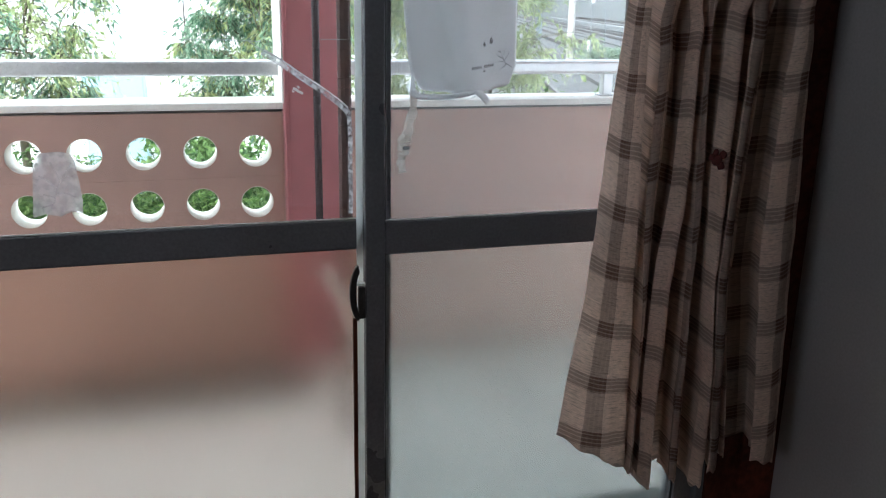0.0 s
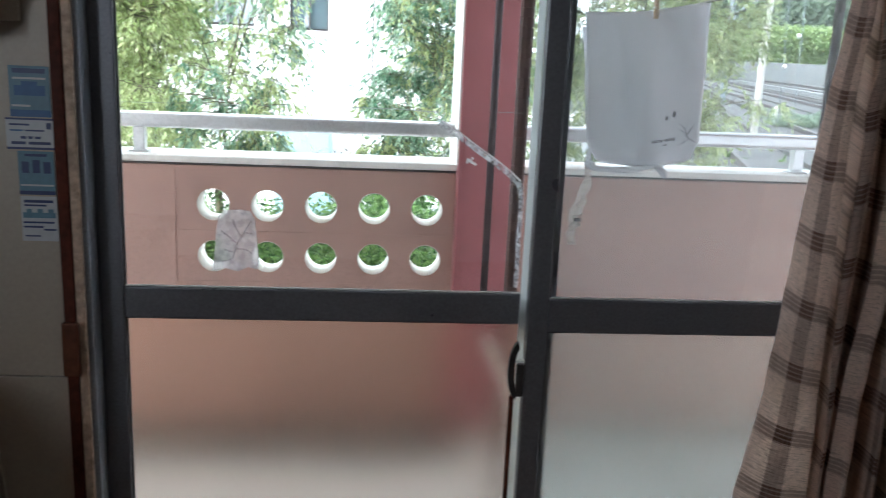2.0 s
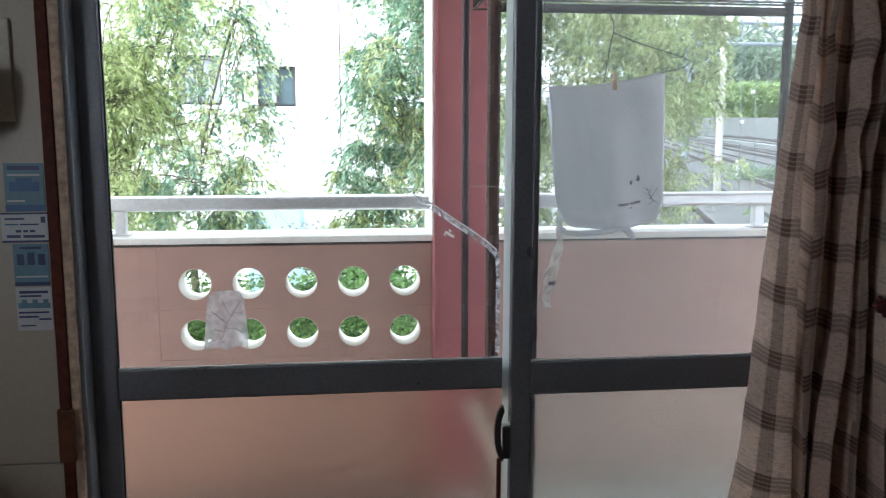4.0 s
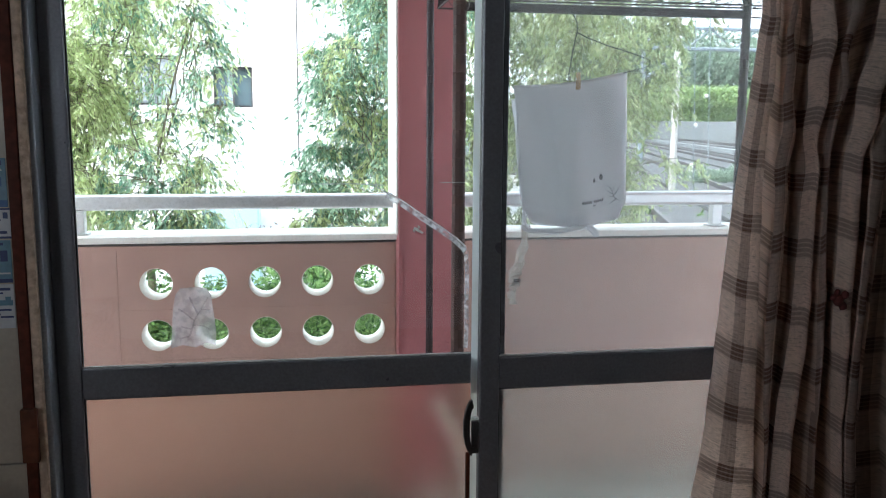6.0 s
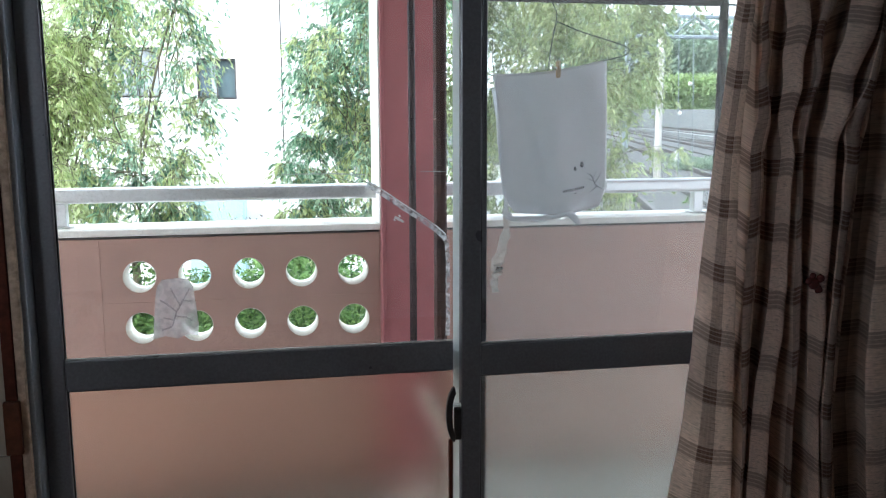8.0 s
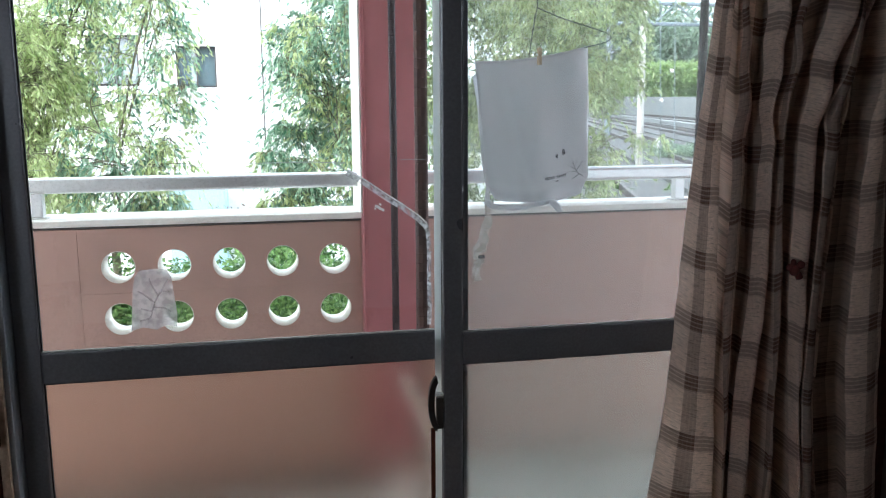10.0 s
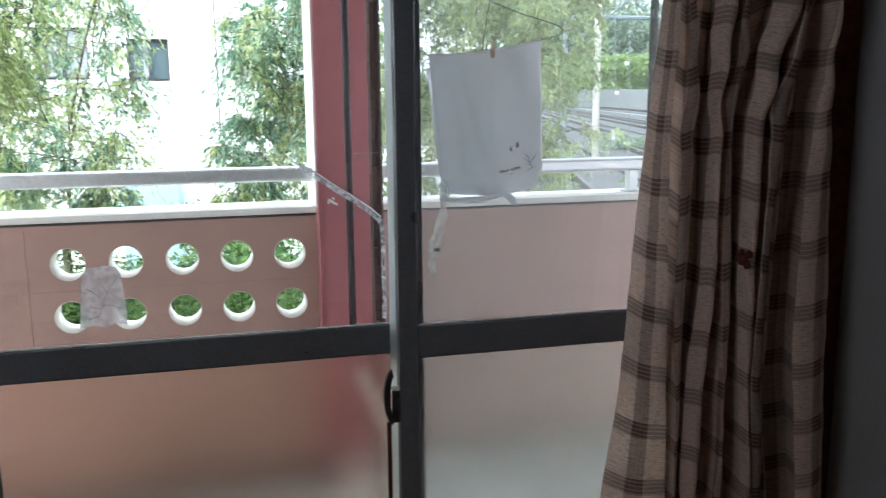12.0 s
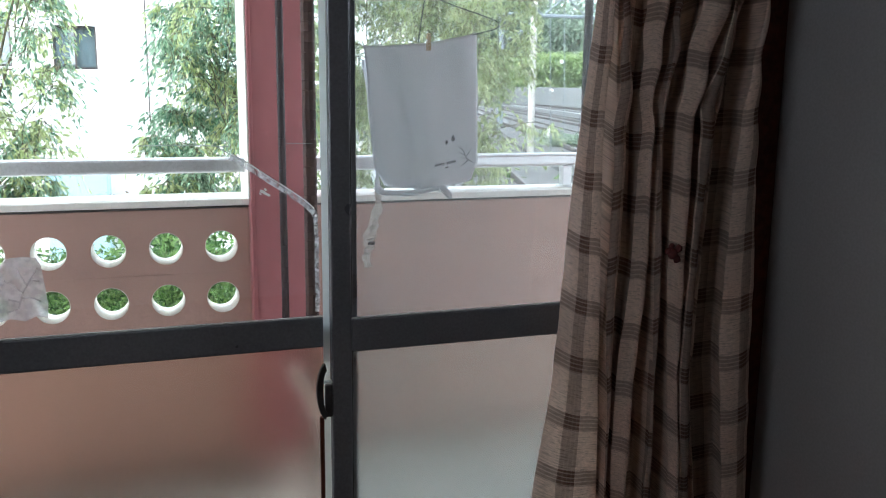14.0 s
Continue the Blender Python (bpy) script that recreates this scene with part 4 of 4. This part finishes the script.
part("body", box(-1.23, CX - 0.022, -0.70, -0.085, CZT + 0.001, CZT + 0.028, 0.006), STOVE, stove)
for bx, by in ((-0.82, -0.24), (-0.82, -0.53), (-1.08, -0.38)):
    ring = tube([(bx + 0.075 * math.cos(a), by + 0.075 * math.sin(a), CZT + 0.036) for a in (2 * math.pi * k / 20 for k in range(21))], 0.007, 6)
    g = part("burner", ring, STOVE, stove, smooth=True)
    for k in range(4):
        a = math.pi / 4 + k * math.pi / 2
        part("prong", tube([(bx + 0.03 * math.cos(a), by + 0.03 * math.sin(a), CZT + 0.046), (bx + 0.105 * math.cos(a), by + 0.105 * math.sin(a), CZT + 0.046), (bx + 0.11 * math.cos(a), by + 0.11 * math.sin(a), CZT + 0.026)], 0.004, 6), STEELTOP, g)

# magnets with adverts on the steel panel
def magnet(x0, x1, z0, z1, ground, bands, label):
    t = thing("fridge_magnet", label, "magnet", group="magnets on the steel panel")
    part("card", box(x0, x1, -0.0538, -0.0524, z0, z1, 0.0005), ground, t)
    w, h = x1 - x0, z1 - z0
    for a0, a1, b0, b1, mt in bands:
        part("print_bar", box(x0 + a0 * w, x0 + a1 * w, -0.0543, -0.0539, z0 + b0 * h, z0 + b1 * h, 0), mt, t)
magnet(-0.579, -0.509, 1.272, 1.361, CYAN, ((0.0, 1, 0.0, 0.14, BLUE), (0.1, 0.9, 0.86, 0.95, NAVY), (0.12, 0.88, 0.42, 0.62, BLUE), (0.3, 0.7, 0.62, 0.7, BLUE), (0.05, 0.5, 0.2, 0.24, PAPER), (0.1, 0.9, 0.74, 0.78, PAPER)), "faded blue advert magnet on the steel kitchen panel")
magnet(-0.589, -0.5065, 1.214, 1.270, PAPER, ((0, 1, 0.94, 1.0, NAVY), (0, 1, 0, 0.07, NAVY), (0.08, 0.5, 0.76, 0.82, NAVY), (0.08, 0.36, 0.58, 0.63, BLUE), (0.4, 0.8, 0.58, 0.63, NAVY), (0.85, 0.95, 0.66, 0.86, NAVY), (0.3, 0.42, 0.34, 0.42, NAVY), (0.46, 0.56, 0.34, 0.42, NAVY), (0.6, 0.72, 0.34, 0.42, NAVY), (0.1, 0.4, 0.16, 0.25, NAVY), (0.46, 0.92, 0.16, 0.25, NAVY)), "white advert magnet with dark lettering bars")
magnet(-0.572, -0.509, 1.132, 1.211, CYAN, ((0, 1, 0.0, 0.09, NAVY), (0.1, 0.3, 0.5, 0.76, NAVY), (0.4, 0.6, 0.5, 0.8, NAVY), (0.7, 0.9, 0.5, 0.76, NAVY), (0.05, 0.95, 0.2, 0.24, PAPER), (0.2, 0.8, 0.88, 0.94, NAVY)), "blue advert magnet with three dark shapes")
magnet(-0.572, -0.508, 1.046, 1.129, PAPER, ((0.1, 0.9, 0.86, 0.92, NAVY), (0.1, 0.7, 0.78, 0.82, NAVY), (0.05, 0.95, 0.52, 0.64, CYAN), (0.15, 0.3, 0.64, 0.72, CYAN), (0.45, 0.6, 0.64, 0.72, CYAN), (0.75, 0.9, 0.64, 0.72, CYAN), (0.05, 0.9, 0.40, 0.44, NAVY), (0.05, 0.6, 0.3, 0.34, NAVY), (0.6, 0.95, 0.24, 0.28, NAVY), (0.08, 0.5, 0.1, 0.13, NAVY)), "white advert magnet with a cyan picture and lettering bars")

board = thing("key_board", "small pale wooden board on the kitchen panel", "board")
part("plate", box(-0.612, -0.550, -0.0615, -0.0525, 1.436, 1.62, 0.002), CORD, board)
mitt = thing("pot_holder", "rust-brown cloth pot holder hanging on a metal hook", "pot holder")
bm = bmesh.new()
NS = 14
def mitt_pt(i, j, f):
    s, t = i / NS, j / NS
    x = -0.700 + 0.128 * s + 0.008 * math.sin(4 * t)
    z = 1.534 - (0.112 + 0.018 * math.sin(3 * s)) * t
    puff = 0.010 * (math.sin(math.pi * s) * math.sin(math.pi * t)) ** 0.4 if 0 < i < NS and 0 < j < NS else 0
    return (x, -0.100 - 0.02 * s + (-puff if f else puff) + 0.006 * math.sin(9 * s) * t, z)
for f in (True, False):
    g = [[bm.verts.new(mitt_pt(i, j, f)) for i in range(NS + 1)] for j in range(NS + 1)]
    for j in range(NS):
        for i in range(NS):
            bm.faces.new((g[j][i], g[j + 1][i], g[j + 1][i + 1], g[j][i + 1]))
bmesh.ops.remove_doubles(bm, verts=bm.verts[:], dist=0.0005)
bmesh.ops.recalc_face_normals(bm, faces=bm.faces[:])
part("pad", bm, BROWNCLOTH, mitt, smooth=True)
part("hook", tube(bezier([(-0.632, -0.0525, 1.56), (-0.632, -0.095, 1.56), (-0.632, -0.112, 1.54), (-0.632, -0.114, 1.515)]), 0.004, 8), SILVER, mitt, "shiny metal hook", smooth=True)
cordpts = [(-0.742, -0.0565, 1.50), (-0.728, -0.0565, 1.22), (-0.733, -0.0565, 1.10), (-0.712, -0.0565, 0.98), (-0.684, -0.0565, 0.88), (-0.662, -0.0565, 0.80), (-0.650, -0.0565, 0.70), (-0.637, -0.0565, 0.55), (-0.630, -0.0565, 0.30), (-0.632, -0.0565, 0.02)]
tagged(part("power_cord", tube(bezier(cordpts), 0.0036, 8), CORD, smooth=True), "cream power cord hanging down the kitchen panel", "cord")

# ---- outside ----
GZ = -5.0
structure("ground", box(-400, 400, 1.6, 900, GZ - 1, GZ, 0), GROUND, "pale paved ground far below the balcony", "ground")
# outer wall of one's own building, below the balcony
structure("facade", box(-12, 14, -4.4, 0.115, GZ, -0.15, 0), SALMON, "lower storeys of the apartment block", "facade")

# unseen mass above the room, added to keep the sun off the balcony
structure("upper_storeys", box(-12, 14, -4.4, 0.115, ZC + 0.102, 8.5, 0), SALMON, "unseen block above the room, added to keep sun off the balcony", "facade")

house = thing("white_building", "bright white rendered apartment building with dark windows", "building")
HYF = 16.0
wins = [(-1.60, -0.84, 1.79, 2.59, False), (-3.25, -2.30, 1.82, 2.79, True)]
# wall as strips round the window openings
bm = bmesh.new()
X0, X1, Z0, Z1 = -14.0, 1.15, GZ, 9.5
xcuts = sorted({X0, X1, *(w[0] for w in wins), *(w[1] for w in wins)})
zcuts = sorted({Z0, Z1, *(w[2] for w in wins), *(w[3] for w in wins)})
for xa, xb in zip(xcuts, xcuts[1:]):
    for za, zb in zip(zcuts, zcuts[1:]):
        if any(xa >= w[0] - 1e-6 and xb <= w[1] + 1e-6 and za >= w[2] - 1e-6 and zb <= w[3] + 1e-6 for w in wins):
            continue
        add_box(bm, xa, xb, HYF, HYF + 0.3, za, zb)
bmesh.ops.remove_doubles(bm, verts=bm.verts[:], dist=0.0005)
bmesh.ops.recalc_face_normals(bm, faces=bm.faces[:])
part("wall", bm, WHITEWALL, house)
part("core", box(X0, X1, HYF + 0.5, HYF + 9, Z0, Z1, 0), WHITEWALL, house)
part("roof_edge", box(X0 - 0.2, X1 + 0.2, HYF - 0.2, HYF + 9.2, Z1 + 0.001, Z1 + 0.3, 0.02), WHITEWALL, house)
for xa, xb, za, zb, blind in wins:
    w = part("window", box(xa + 0.002, xb - 0.002, HYF + 0.10, HYF + 0.12, za + 0.002, zb - 0.002, 0), BLIND if blind else DARKGLASS, house, "dark sliding window")
    part("pane", box(xa + 0.05, (xa + xb) / 2 + 0.02, HYF + 0.075, HYF + 0.095, za + 0.05, zb - 0.05, 0), BLIND if blind else DARKGLASS, w)
    part("curtain", box(xa + 0.28, xa + 0.40, HYF + 0.05, HYF + 0.072, za + 0.07, zb - 0.06, 0), BLIND, w, "drawn grey curtain")
    for q in ((xa, xa + 0.025, za, zb), (xb - 0.03, xb, za, zb), ((xa + xb) / 2 - 0.01, (xa + xb) / 2 + 0.02, za, zb)):
        part("mullion", box(q[0] + 0.001, q[1] - 0.001, HYF + 0.03, HYF + 0.098, q[2] + 0.003, q[3] - 0.003, 0), RUSTRAIL, w)
    for za2, zb2 in ((za, za + 0.04), (zb - 0.04, zb)):
        part("rail", box(xa + 0.046, xb - 0.046, HYF + 0.028, HYF + 0.098, za2 + 0.001, zb2 - 0.001, 0), BLACK, w)
    part("sill", box(xa - 0.08, xb + 0.10, HYF - 0.04, HYF - 0.001, za - 0.14, za - 0.11, 0.01), CREAM, w)
pipe = part("drainpipe", tube([(0.05, HYF - 0.05, Z1), (0.05, HYF - 0.05, 0.70)], 0.014, 8), RUSTRAIL, house, "thin dark drainpipe")
part("outlet_box", box(-0.08, 0.18, HYF - 0.16, HYF - 0.002, 0.52, 0.69, 0.01), CREAM, house)
annex = tagged(part("annex", box(-1.75, -0.72, 14.6, 15.8, GZ, 0.10, 0.02), PALEBLUE), "pale blue panelled annex before the white building", "annex")


# trees: limbs that fan upwards, drooping twigs with narrow leaves
def leaf_mesh(name, leaves, material, parent, label=""):
    n = len(leaves)
    V = np.empty((n, 4, 3))
    for k, (p, d, w, ln) in enumerate(leaves):
        s = d.cross(Vector((random.uniform(-1, 1), random.uniform(-1, 1), random.uniform(-1, 1)))).normalized() * w
        b = d.cross(s).normalized() * w * 0.4
        V[k] = (p, p + d * ln * 0.45 + s + b, p + d * ln, p + d * ln * 0.45 - s + b)
    me = bpy.data.meshes.new(name)
    me.from_pydata(V.reshape(-1, 3).tolist(), [], [(4 * k, 4 * k + 1, 4 * k + 2, 4 * k + 3) for k in range(n)])
    me.materials.append(material)
    ob = new(name, me)
    ob.parent = parent
    if label:
        ob["label"] = label
    return ob


def tree(label, base, fork, spread, top, limbs, sprays, per_spray, mats, seed, leaf=(0.062, 0.0100), low=-1.0, lean=0.0, reach=()):
    """Limbs that fan upwards and carry separate drooping sprays of narrow leaves, with gaps between; reach: (x, z) ends of single far limbs."""
    rnd = random.Random(seed)
    t = thing("tree", label, "tree", group="trees before the balcony")
    bx, by = base
    trunk = tube(bezier([(bx, by, GZ), (bx + 0.05, by + 0.03, (GZ + fork) / 2), (bx - 0.02, by, fork)], 4), [0.085 - 0.055 * k / 8 for k in range(9)], 8)
    part("trunk", trunk, BARK, t, smooth=True)
    bm = bmesh.new()
    sets = [[] for _ in mats]
    ends = []
    for k in range(limbs):
        a = 2 * math.pi * (k + rnd.random() * 0.7) / limbs
        r = spread * (0.35 + 0.65 * rnd.random() ** 0.6)
        h = fork + (top - fork) * (0.18 + 0.82 * rnd.random())
        ends.append((bx + lean * (h - fork) + r * math.cos(a), by + r * math.sin(a), h, False))
    ends.append((bx + lean * (top - fork), by, top, False))
    ends += [(x, by + rnd.uniform(-0.25, 0.25), z, True) for x, z in reach]
    grown = []
    for ex, ey, h, far in ends:
        z0 = min(fork + (rnd.random() - 0.15) * 0.6 * max(0.4, h - fork), h - 0.40)
        p0, p3 = Vector((bx + lean * max(0.0, z0 - fork), by, z0)), Vector((ex, ey, h))
        if len(grown) > 35:      # later limbs branch off the earlier ones
            goal = Vector((ex, ey, h - 0.45)).lerp(p0, 0.15)
            p0 = min((p for p in grown if p.z < h - 0.15), key=lambda p: (p - goal).length, default=p0)
        way = p3 - p0
        p1 = p0 + Vector((0.30 * way.x, 0.30 * way.y, 0.40 * way.z))
        p2 = p0 + Vector((0.72 * way.x, 0.72 * way.y, 0.80 * way.z))
        p1 += Vector((rnd.gauss(0, 0.05), rnd.gauss(0, 0.05), 0))
        p2 += Vector((rnd.gauss(0, 0.06), rnd.gauss(0, 0.06), 0.04))
        pts = bezier([p0, p1, p2, p3], 6)
        thick_ = 0.005 if len(grown) > 35 else 0.010
        tube(pts, [thick_ * (1 - 0.75 * i / (len(pts) - 1)) for i in range(len(pts))], 6, bm, caps=False)
        grown += pts[3:14]
        for q in range(max(3, sprays // 2) if far else sprays):
            u = (0.74 + 0.26 * rnd.random()) if far else 0.12 + 0.88 * rnd.random()
            p = pts[min(len(pts) - 1, int(u * len(pts)))]
            a2 = rnd.uniform(0, 2 * math.pi)
            out = rnd.uniform(0.04, 0.12 if far else 0.34)
            hub = p + Vector((out * math.cos(a2), out * math.sin(a2), rnd.uniform(-0.02, 0.08)))
            tube([p, p.lerp(hub, 0.5) + Vector((0, 0, 0.02)), hub], [0.004, 0.003, 0.002], 4, bm, caps=False)
            which = rnd.choice((0, 0, 0, len(mats) - 1)) if ex < bx else rnd.choice((0, len(mats) - 1))
            for w in range(rnd.randint(3, 6)):
                a3 = a2 + rnd.gauss(0, 0.9)
                ln = rnd.uniform(0.05, 0.20)
                tip = hub + Vector((ln * math.cos(a3), ln * math.sin(a3), -rnd.uniform(0.06, 0.36)))
                tw = bezier([hub, hub.lerp(tip, 0.45) + Vector((0, 0, 0.035)), tip], 3)
                tube(tw, [0.0018, 0.0017, 0.0016, 0.0014, 0.0012, 0.001, 0.0008], 3, bm, caps=False)
                for _ in range(per_spray // 5):
                    c = tw[rnd.randrange(1, len(tw))] + Vector((rnd.gauss(0, 0.016), rnd.gauss(0, 0.016), rnd.gauss(0, 0.016)))
                    d = Vector((0.55 * math.cos(a3) + rnd.gauss(0, 0.45), 0.55 * math.sin(a3) + rnd.gauss(0, 0.45), -0.75 + rnd.gauss(0, 0.35))).normalized()
                    sc = rnd.uniform(0.6, 1.25)
                    if c.z > low:
                        sets[which].append((c, d, leaf[1] * sc, leaf[0] * sc))
    part("limbs", bm, BARK, t, smooth=True)
    for mt, lv in zip(mats, sets):
        if lv:
            leaf_mesh("crown", lv, mt, t)
    return t


random.seed(3)
tree("slender tree with loose sprays of drooping grey-green leaves", (-1.08, 4.95), 0.45, 0.50, 3.0, 9, 13, 42, (LEAF_G, LEAF_Y), 11, lean=0.10,
     reach=((-0.60, 1.80), (-0.55, 1.55), (-0.62, 1.42), (-0.64, 1.16), (-0.72, 1.06), (-0.62, 0.74), (-0.74, 0.68), (-0.70, 2.20), (-0.78, 2.30), (-0.95, 0.62), (-0.66, 2.05), (-0.88, 0.72)))
tree("slender tree with dense drooping yellow-green leaves", (-1.75, 5.3), 0.3, 0.72, 3.3, 28, 21, 62, (LEAF_Y, LEAF_Y), 12)
tree("dense tree with drooping grey-green narrow leaves", (0.80, 5.2), 0.2, 0.42, 3.6, 22, 19, 55, (LEAF_G, LEAF_Y), 13,
     reach=((0.30, 2.55), (0.24, 2.02), (0.34, 2.10), (0.18, 1.76), (0.26, 1.66), (0.36, 1.84), (0.14, 1.24), (0.26, 1.20), (0.06, 1.00), (0.22, 0.98), (0.10, 0.66), (0.24, 0.70), (0.36, 0.95), (0.30, 0.72)))
tree("broad tree with drooping olive-green narrow leaves", (2.60, 5.6), 0.3, 0.86, 4.0, 28, 20, 58, (LEAF_M, LEAF_Y), 14)
tree("broad tree with drooping olive-green narrow leaves", (1.65, 6.3), 0.0, 0.8, 3.2, 18, 17, 55, (LEAF_M, LEAF_M), 15)


def shrub(name, label, cx, cy, cz, rx, ry, rz, count, size, seed, material=SHRUB):
    """A bushy mass of leaves with an uneven outline."""
    rnd = random.Random(seed)
    lv = []
    lobes = [(cx + rnd.uniform(-0.7, 0.7) * rx, cy + rnd.uniform(-0.6, 0.6) * ry, cz + rnd.uniform(-0.5, 0.6) * rz, rnd.uniform(0.3, 0.55)) for _ in range(14)]
    for k in range(count):
        lx, ly, lz, r = lobes[k % len(lobes)]
        v = Vector((rnd.gauss(0, 1), rnd.gauss(0, 1), rnd.gauss(0, 1))).normalized() * rnd.uniform(0.75, 1.05)
        c = Vector((lx + v.x * r * rx, ly + v.y * r * ry, lz + v.z * r * rz))
        d = Vector((rnd.gauss(0, 0.7), rnd.gauss(0, 0.7), rnd.gauss(-0.2, 0.6))).normalized()
        sc = rnd.uniform(0.7, 1.3)
        lv.append((c, d, size * 0.22 * sc, size * sc))
    t = thing(name, label, "shrub", kind="stuff")
    leaf_mesh("leaves", lv, material, t)
    return t


shrub("shrub", "dense green shrub below the balcony", -0.9, 7.5, -1.6, 2.6, 1.2, 1.5, 18000, 0.085, 21)
shrub("shrub", "dense green shrub below the balcony", 1.2, 8.0, -1.7, 2.2, 1.2, 1.4, 15000, 0.085, 22)
shrub("shrub", "dense green shrub below the balcony", -0.35, 6.3, -0.42, 1.3, 0.5, 0.42, 12000, 0.052, 27)
shrub("shrub", "small-leaved green shrub close behind the pierced parapet", -0.40, 4.3, -0.08, 1.65, 0.35, 0.46, 13000, 0.046, 28)
shrub("shrub", "small-leaved green shrub close behind the pierced parapet", -1.25, 4.45, -0.02, 0.55, 0.3, 0.46, 6000, 0.046, 29)
shrub("shrub", "low green shrub beside the white building", 0.4, 13.5, -1.1, 1.0, 0.7, 0.9, 2500, 0.13, 23)

# railway beyond the trees, running away from the balcony
ALONG = Matrix(((0.953, 0.302, 0, 14.9), (-0.302, 0.953, 0, 25.7), (0, 0, 1, 0), (0, 0, 0, 1)))
def laid(bm):
    bmesh.ops.transform(bm, matrix=ALONG, verts=bm.verts[:])
    return bm
structure("railway_bank", laid(box(-6.5, 14, -19, 95, GZ, -0.10, 0.05)), BALLAST, "grey ballasted railway embankment", "embankment")
structure("railway_wall", laid(box(-6.9, -6.52, -19, 95, GZ, -0.06, 0.03)), GREY, "grey concrete side wall of the railway", "wall")
structure("retaining_wall", box(6, 160, 112.0, 112.5, GZ, 2.45, 0.03), GREY, "weathered grey retaining wall behind the tracks", "wall")
for v in (-5.4, -4.3, -1.9, -0.8, 1.6, 2.7, 6.0, 7.1, 9.5, 10.6):
    tagged(part("track_rail", laid(box(v, v + 0.07, -18, 94, -0.099, 0.03, 0.01)), RUSTRAIL), "dark steel rail on the ballast", "rail", "railway rails", "structure")
for v, w, z in ((-3.2, 0.28, -0.02), (0.3, 0.22, -0.04), (3.6, 0.2, 0.0)):
    tagged(part("track_kerb", laid(box(v, v + w, -18, 94, -0.099, z, 0.01)), BALLAST), "grey concrete kerb between the tracks", "kerb", kind="structure")
walkway = thing("cable_trough", "pale concrete cable trough beside the track", "cable trough", kind="structure")
for k in range(30):
    part("cover", laid(box(4.2, 4.75, -18 + k * 3.0, -15.05 + k * 3.0, -0.099, 0.20, 0.02)), GREY, walkway)
shrub("hedge", "bright green hedge above the retaining wall", 60, 114, 4.6, 24, 3.5, 2.9, 14000, 0.70, 24, HEDGE_LEAF)
shrub("far_woods", "dark green trees behind the railway", 80, 140, 11.5, 46, 8, 9.5, 20000, 1.2, 25, FAR_LEAF)
shrub("shrub", "loose green shrub on the ground by the railway", 6.5, 12.5, -0.9, 1.3, 1.0, 0.9, 4000, 0.14, 26)
shrub("shrub", "sparse dark-leaved shrub before the white building", -0.30, 13.4, -0.62, 0.75, 0.4, 0.42, 420, 0.075, 31, DARK_LEAF)
shrub("weeds", "low dry brownish-green weeds beside the track", 12.6, 21.8, 0.05, 1.5, 1.2, 0.30, 2600, 0.13, 32, FAR_LEAF)
marker = thing("marker_post", "short white marker post beside the railway track", "marker post")
part("shaft", box(11.50, 11.58, 22.0, 22.08, -0.099, 0.42, 0.01), CREAM, marker)
part("foot", box(11.46, 11.62, 21.96, 22.12, -0.0985, -0.03, 0.01), GREY, marker)
pole = thing("utility_pole", "grey concrete utility pole beside the railway", "pole")
part("shaft", tube([(8.08, 15.8, GZ), (8.08, 15.8, 9.0)], [0.085, 0.065], 12), SLAB, pole, smooth=True)
for x0, x1 in ((8.55, 9.1), (8.9, 9.45)):
    part("guy_wire", tube([(x0, 16.2, 6.5), (x1, 16.5, GZ)], 0.010, 5), GALV, pole)
for x, z in ((9.06, 2.15), (8.83, 1.50)):
    b2 = bmesh.new()
    bmesh.ops.create_icosphere(b2, subdivisions=2, radius=0.05)
    bmesh.ops.translate(b2, verts=b2.verts[:], vec=(x, 16.35, z))
    part("marker_ball", b2, CREAM, pole, smooth=True)
gantry = thing("railway_gantry", "grey steel lattice gantry over the tracks", "gantry")
def lattice(p, q, h, n):
    P, Q = Vector(p), Vector(q)
    bm = tube([P, Q], 0.09, 6)
    up = Vector((0, 0, h))
    tube([P + up, Q + up], 0.09, 6, bm)
    return tube([P.lerp(Q, k / n) + (up if k % 2 else Vector()) for k in range(n + 1)], 0.055, 5, bm)
part("beam", lattice((15.2, 35.2, 5.0), (40, 35.2, 5.0), 0.9, 22), GALV, gantry)
part("upright", tube([(15.4, 35.2, GZ), (15.4, 35.2, 5.0)], 0.13, 8), GALV, gantry)
part("brace", tube([(15.4, 35.2, 3.6), (17.4, 35.2, 5.0)], 0.07, 6), GALV, gantry)
part("upright", tube([(27.0, 35.2, GZ), (27.0, 35.2, 5.0)], 0.13, 8), GALV, gantry)
